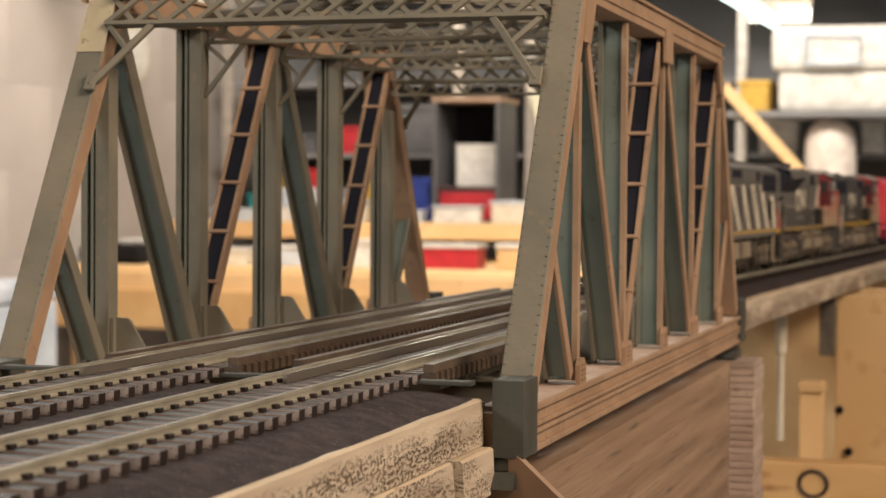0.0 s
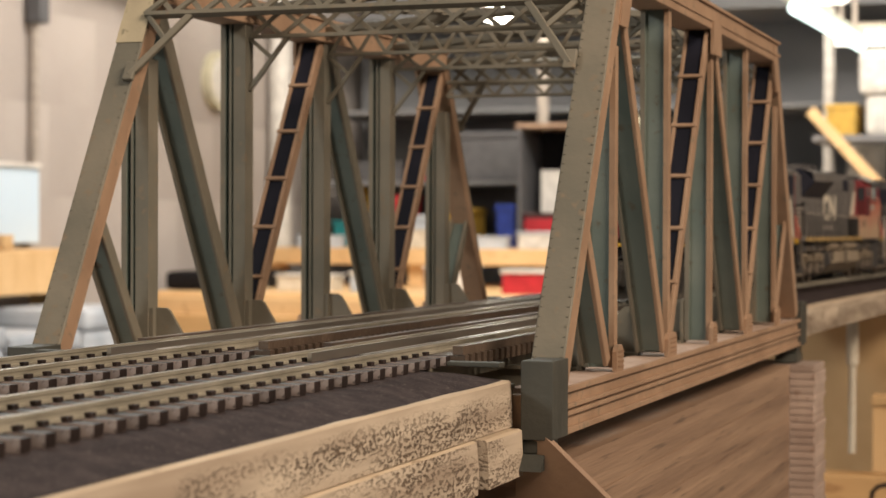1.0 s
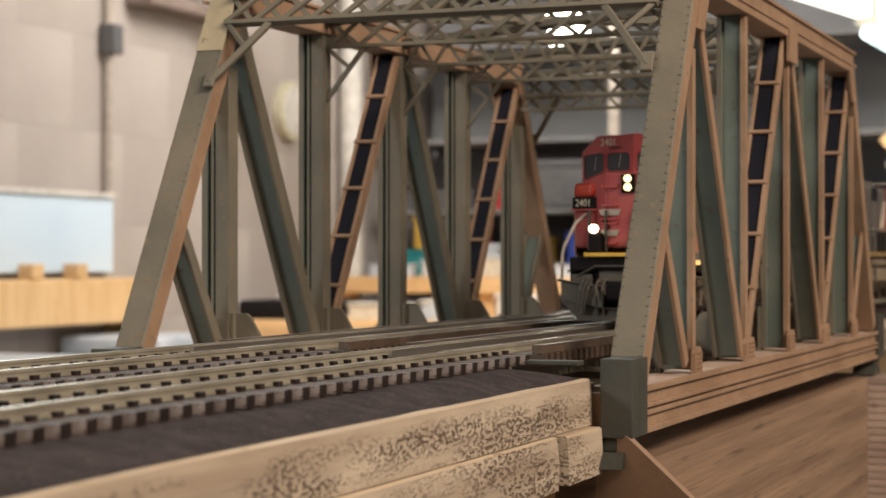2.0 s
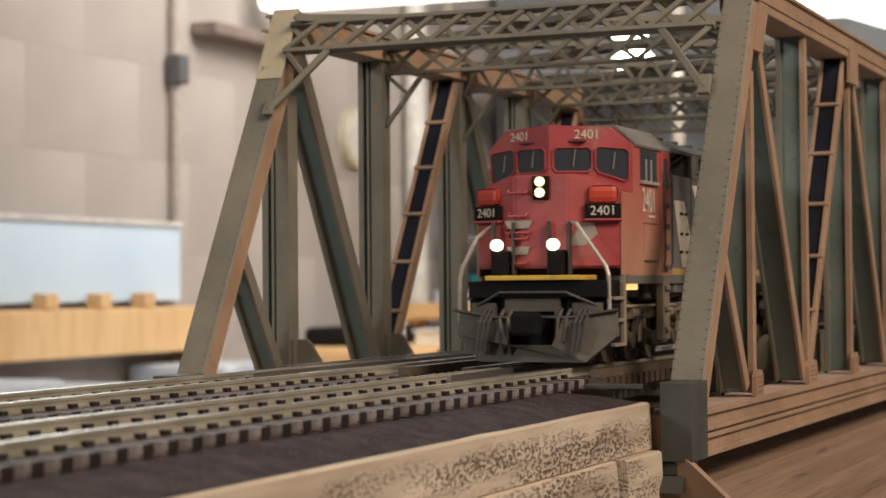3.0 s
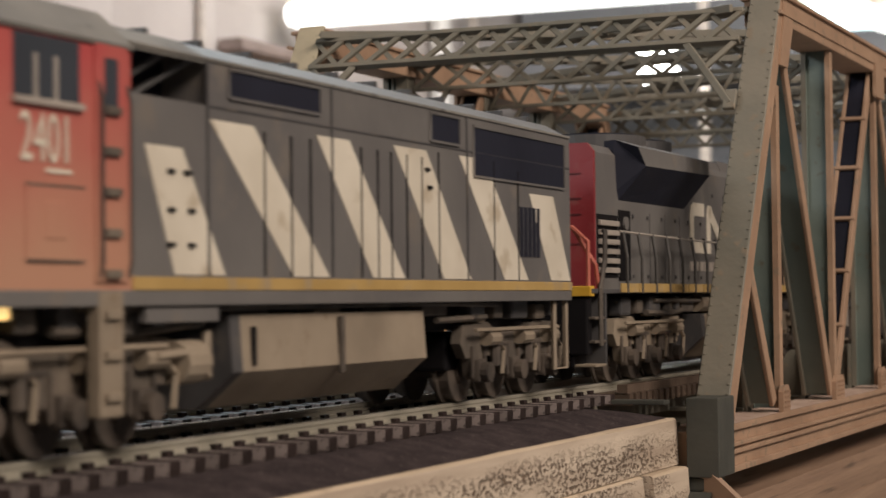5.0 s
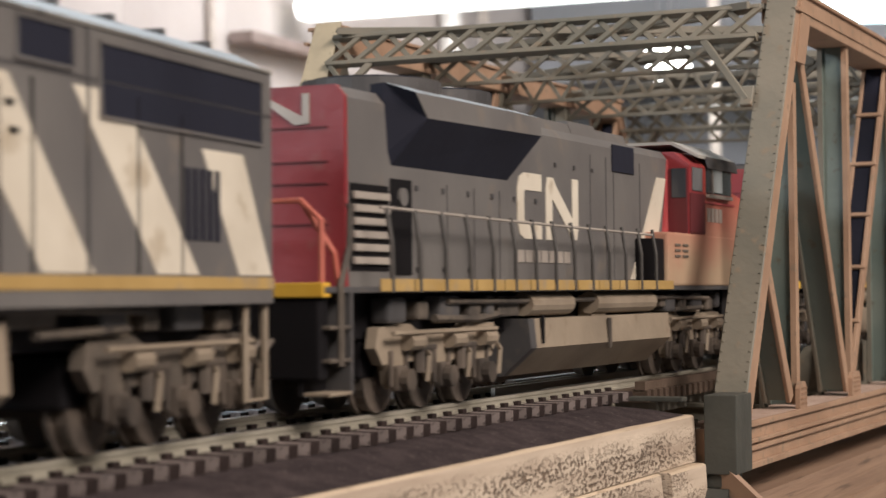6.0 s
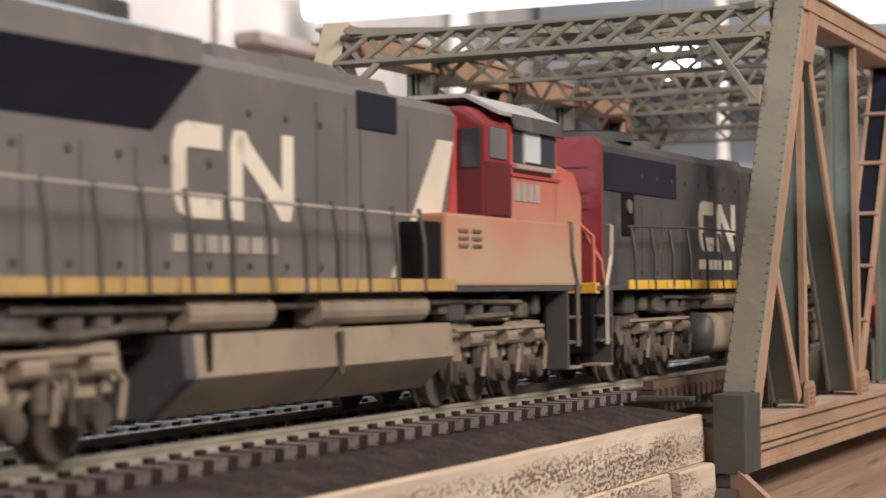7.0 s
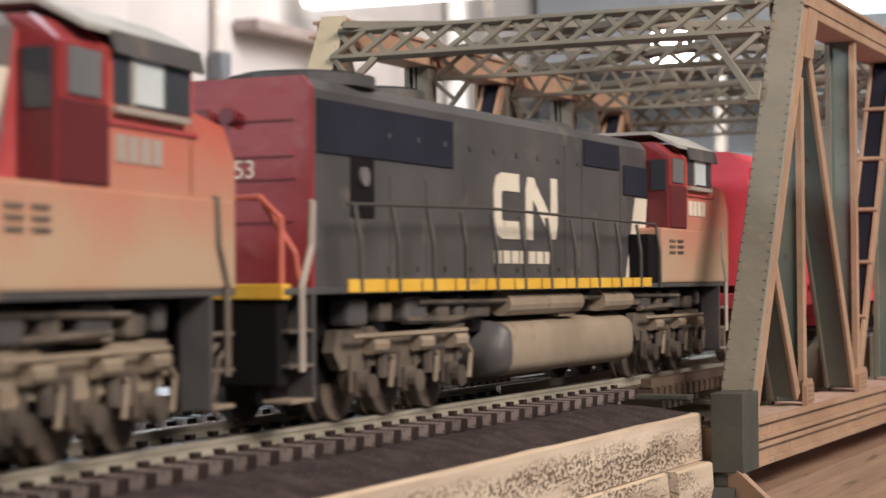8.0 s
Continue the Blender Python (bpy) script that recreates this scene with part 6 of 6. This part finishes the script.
    items = [("storage_tub", "teal plastic tub on the steel shelving", TEAL, -1.88, -1.79, -0.0178, 0.055), ("paint_tin", "mustard yellow tin on the steel shelving", MUSTARD, -1.85, -1.80, 0.056, 0.15),
             ("storage_tub", "slate tub on the steel shelving", SLATE, -1.78, -1.60, -0.0178, 0.07), ("storage_tub", "crimson tub on the steel shelving", CRIMSON, -1.72, -1.66, 0.071, 0.125),
             ("paint_tin", "mustard yellow tin on the steel shelving", MUSTARD, -1.57, -1.47, -0.0178, 0.09), ("storage_tub", "crimson tub on the steel shelving", CRIMSON, -1.65, -1.55, 0.1652, 0.24),
             ("storage_tub", "black tub on the steel shelving", LAMPGREY, -1.88, -1.68, 0.1652, 0.22), ("storage_tub", "blue tub on the steel shelving", BLUE, -1.40, -1.35, 0.0, 0.10),
             ("storage_tub", "black tub on the steel shelving", LAMPGREY, -1.52, -1.29, 0.1652, 0.30), ("paint_tin", "mustard yellow tin on the steel shelving", MUSTARD, -0.98, -0.93, -0.0178, 0.03),
             ("storage_tub", "pale tub on the steel shelving", PALE, -0.9, -0.7, -0.0178, 0.11), ("storage_tub", "slate tub on the steel shelving", SLATE, -0.66, -0.54, -0.0178, 0.12),
             ("storage_tub", "pale tub on the steel shelving", PALE, -0.46, -0.36, 0.1652, 0.25), ("storage_tub", "blue tub on the steel shelving", BLUE, -0.13, -0.06, 0.1652, 0.255), ("storage_tub", "pale tub on the steel shelving", PALE, -0.20, -0.14, 0.1652, 0.25)]
    for n, lab, m, x0, x1, z0, z1 in items:
        z0 = -0.0178 if z0 == 0.0 else z0
        crate(n, lab, "tin" if "tin" in n else "tub", x0, x1, 4.52, 4.64, z0, z1, m, group="clutter on the steel shelving")
    d = thing("black_cabinet", "open black cabinet holding a red case and a pale sheet", "cabinet")
    part("back", solid(box, -1.25, -1.075, 4.40, 4.41, -0.0178, 0.29), DEEP, d)
    for x in (-1.25, -1.085):
        part("side", solid(box, x, x + 0.01, 4.22, 4.40, -0.0178, 0.29, 0.002), LAMPGREY, d)
    part("top", solid(box, -1.255, -1.07, 4.22, 4.41, 0.29, 0.302, 0.002), WING, d)
    part("bottom", solid(box, -1.24, -1.085, 4.22, 4.40, -0.0178, -0.010), LAMPGREY, d)
    crate("red_case", "shiny red carrying case inside the black cabinet", "case", -1.237, -1.088, 4.24, 4.38, -0.0098, 0.075, CRIMSON, plain("dark_case_lid", (0.05, 0.02, 0.02), 0.4))
    p = thing("pale_sheet", "pale card sheet propped in the black cabinet", "card")
    part("sheet", solid(box, -1.21, -1.095, 4.30, 4.312, 0.0752, 0.185, 0.002), PALE, p)
    l = thing("leaning_board", "cream board leaning on the steel shelving", "board")
    bm = bmesh.new()
    prism(bm, [(-1.06, 0.33), (-0.985, 0.33), (-0.985, 0.20), (-1.01, 0.135)], "y", 4.46, 4.472)
    part("panel", bm, CREAM, l)
    # right of the tracks: white tote, jug, brace and yellow box
    w = thing("white_tote", "large white plastic tote with a handle recess on the shelving", "tote")
    part("body", solid(box, -0.40, -0.05, 4.25, 4.46, 0.3602, 0.47, 0.02), PALE, w)
    part("lower_body", solid(box, -0.385, -0.065, 4.26, 4.45, 0.262, 0.3598, 0.02), PALE, w)
    bm = bmesh.new()
    rod(bm, [(-0.315, 4.248, 0.44), (-0.315, 4.235, 0.375), (-0.185, 4.235, 0.375), (-0.185, 4.248, 0.44), (-0.315, 4.248, 0.444)], 0.006, 8)
    part("handle", bm, SLATE, w)
    sh = thing("wall_shelf", "dark steel shelf carrying a white tote and a yellow box", "shelf")
    part("plank", solid(box, -0.5, 0.05, 4.2, 4.48, 0.246, 0.261, 0.002), DARKWALL, sh)
    part("lower_plank", solid(box, -0.5, 0.05, 4.2, 4.48, 0.078, 0.092, 0.002), PALE, sh)
    for x in (-0.5, 0.04):
        part("post", solid(box, x - 0.012, x + 0.012, 4.47, 4.484, -1.1, 0.6, 0.002), PALE, sh)
    crate("yellow_box", "mustard yellow parts box on the dark shelf", "box", -0.475, -0.405, 4.25, 4.40, 0.2614, 0.338, MUSTARD)
    j = thing("plastic_jug", "milky white plastic jug with a narrow neck on the shelf", "jug")
    bm = bmesh.new()
    prof = [(0.058, 0.0), (0.062, 0.01), (0.062, 0.10), (0.055, 0.125), (0.034, 0.148), (0.020, 0.158), (0.020, 0.176), (0.0, 0.176)]
    rings = [[bm.verts.new((-0.258 + r * math.cos(a * math.pi / 10), 4.3 + r * math.sin(a * math.pi / 10), 0.0925 + h)) for a in range(20)] for r, h in prof[:-1]]
    for a, b2 in zip(rings, rings[1:]):
        for k in range(20):
            bm.faces.new((a[k], a[(k + 1) % 20], b2[(k + 1) % 20], b2[k]))
    bm.faces.new(rings[0][::-1]), bm.faces.new(rings[-1])
    part("bottle", bm, plain("milky_plastic", (0.72, 0.64, 0.58), 0.35), j, smooth=True)
    part("cap", solid(rod, [(-0.258, 4.3, 0.2687), (-0.258, 4.3, 0.282)], 0.022, 16), PALE, j)
    br = thing("pine_brace", "pale pine brace leaning across the dark shelf's front", "brace")
    part("bar", solid(beam, (-0.505, 4.19, 0.32), (-0.30, 4.19, 0.0930), (0, 1, 0), 0.018, 0.026, 0.002), PINE, br)
    # hanging lights
    fixture("shop_light", -1.414, 3.45, 0.688, 1.05, 0.10, 2, TUBE, 2.3)
    fixture("shop_light", -0.80, 4.15, 0.70, 0.26, 0.11, 2, TUBECOOL, 12)
    fixture("shop_light", -0.44, 3.375, 0.535, 0.62, 0.09, 2, TUBE, 79)
    fixture("shop_light", -0.38, 4.25, 0.495, 0.15, 0.06, 2, TUBE, 8)
    fixture("shop_light", -0.38, 3.61, 0.455, 0.80, 0.05, 1, TUBECOOL, 88)
    for x, z, r in ((-1.325, 0.640, 0.034), (-1.272, 0.642, 0.026), (-1.295, 0.592, 0.055)):
        g = thing("bulb_lamp", "bare glowing bulb hanging on a dark flex", "lamp", "hanging bulbs", at=(x, 4.2, z))
        bm = bmesh.new()
        bmesh.ops.create_uvsphere(bm, u_segments=14, v_segments=10, radius=r)
        bmesh.ops.scale(bm, vec=(1, 1, 0.62), verts=bm.verts)
        part("bulb", bm, BULB, g, "lit bulb", smooth=True)
        part("flex", solid(rod, [(0, 0, r * 0.55), (0, 0, 1.5 - z)], 0.004, 6), LAMPGREY, g)


benchwork()
far_side()

add_ties(near_track, NEAR_X)
add_ties(far_track, FAR_X)
motions()
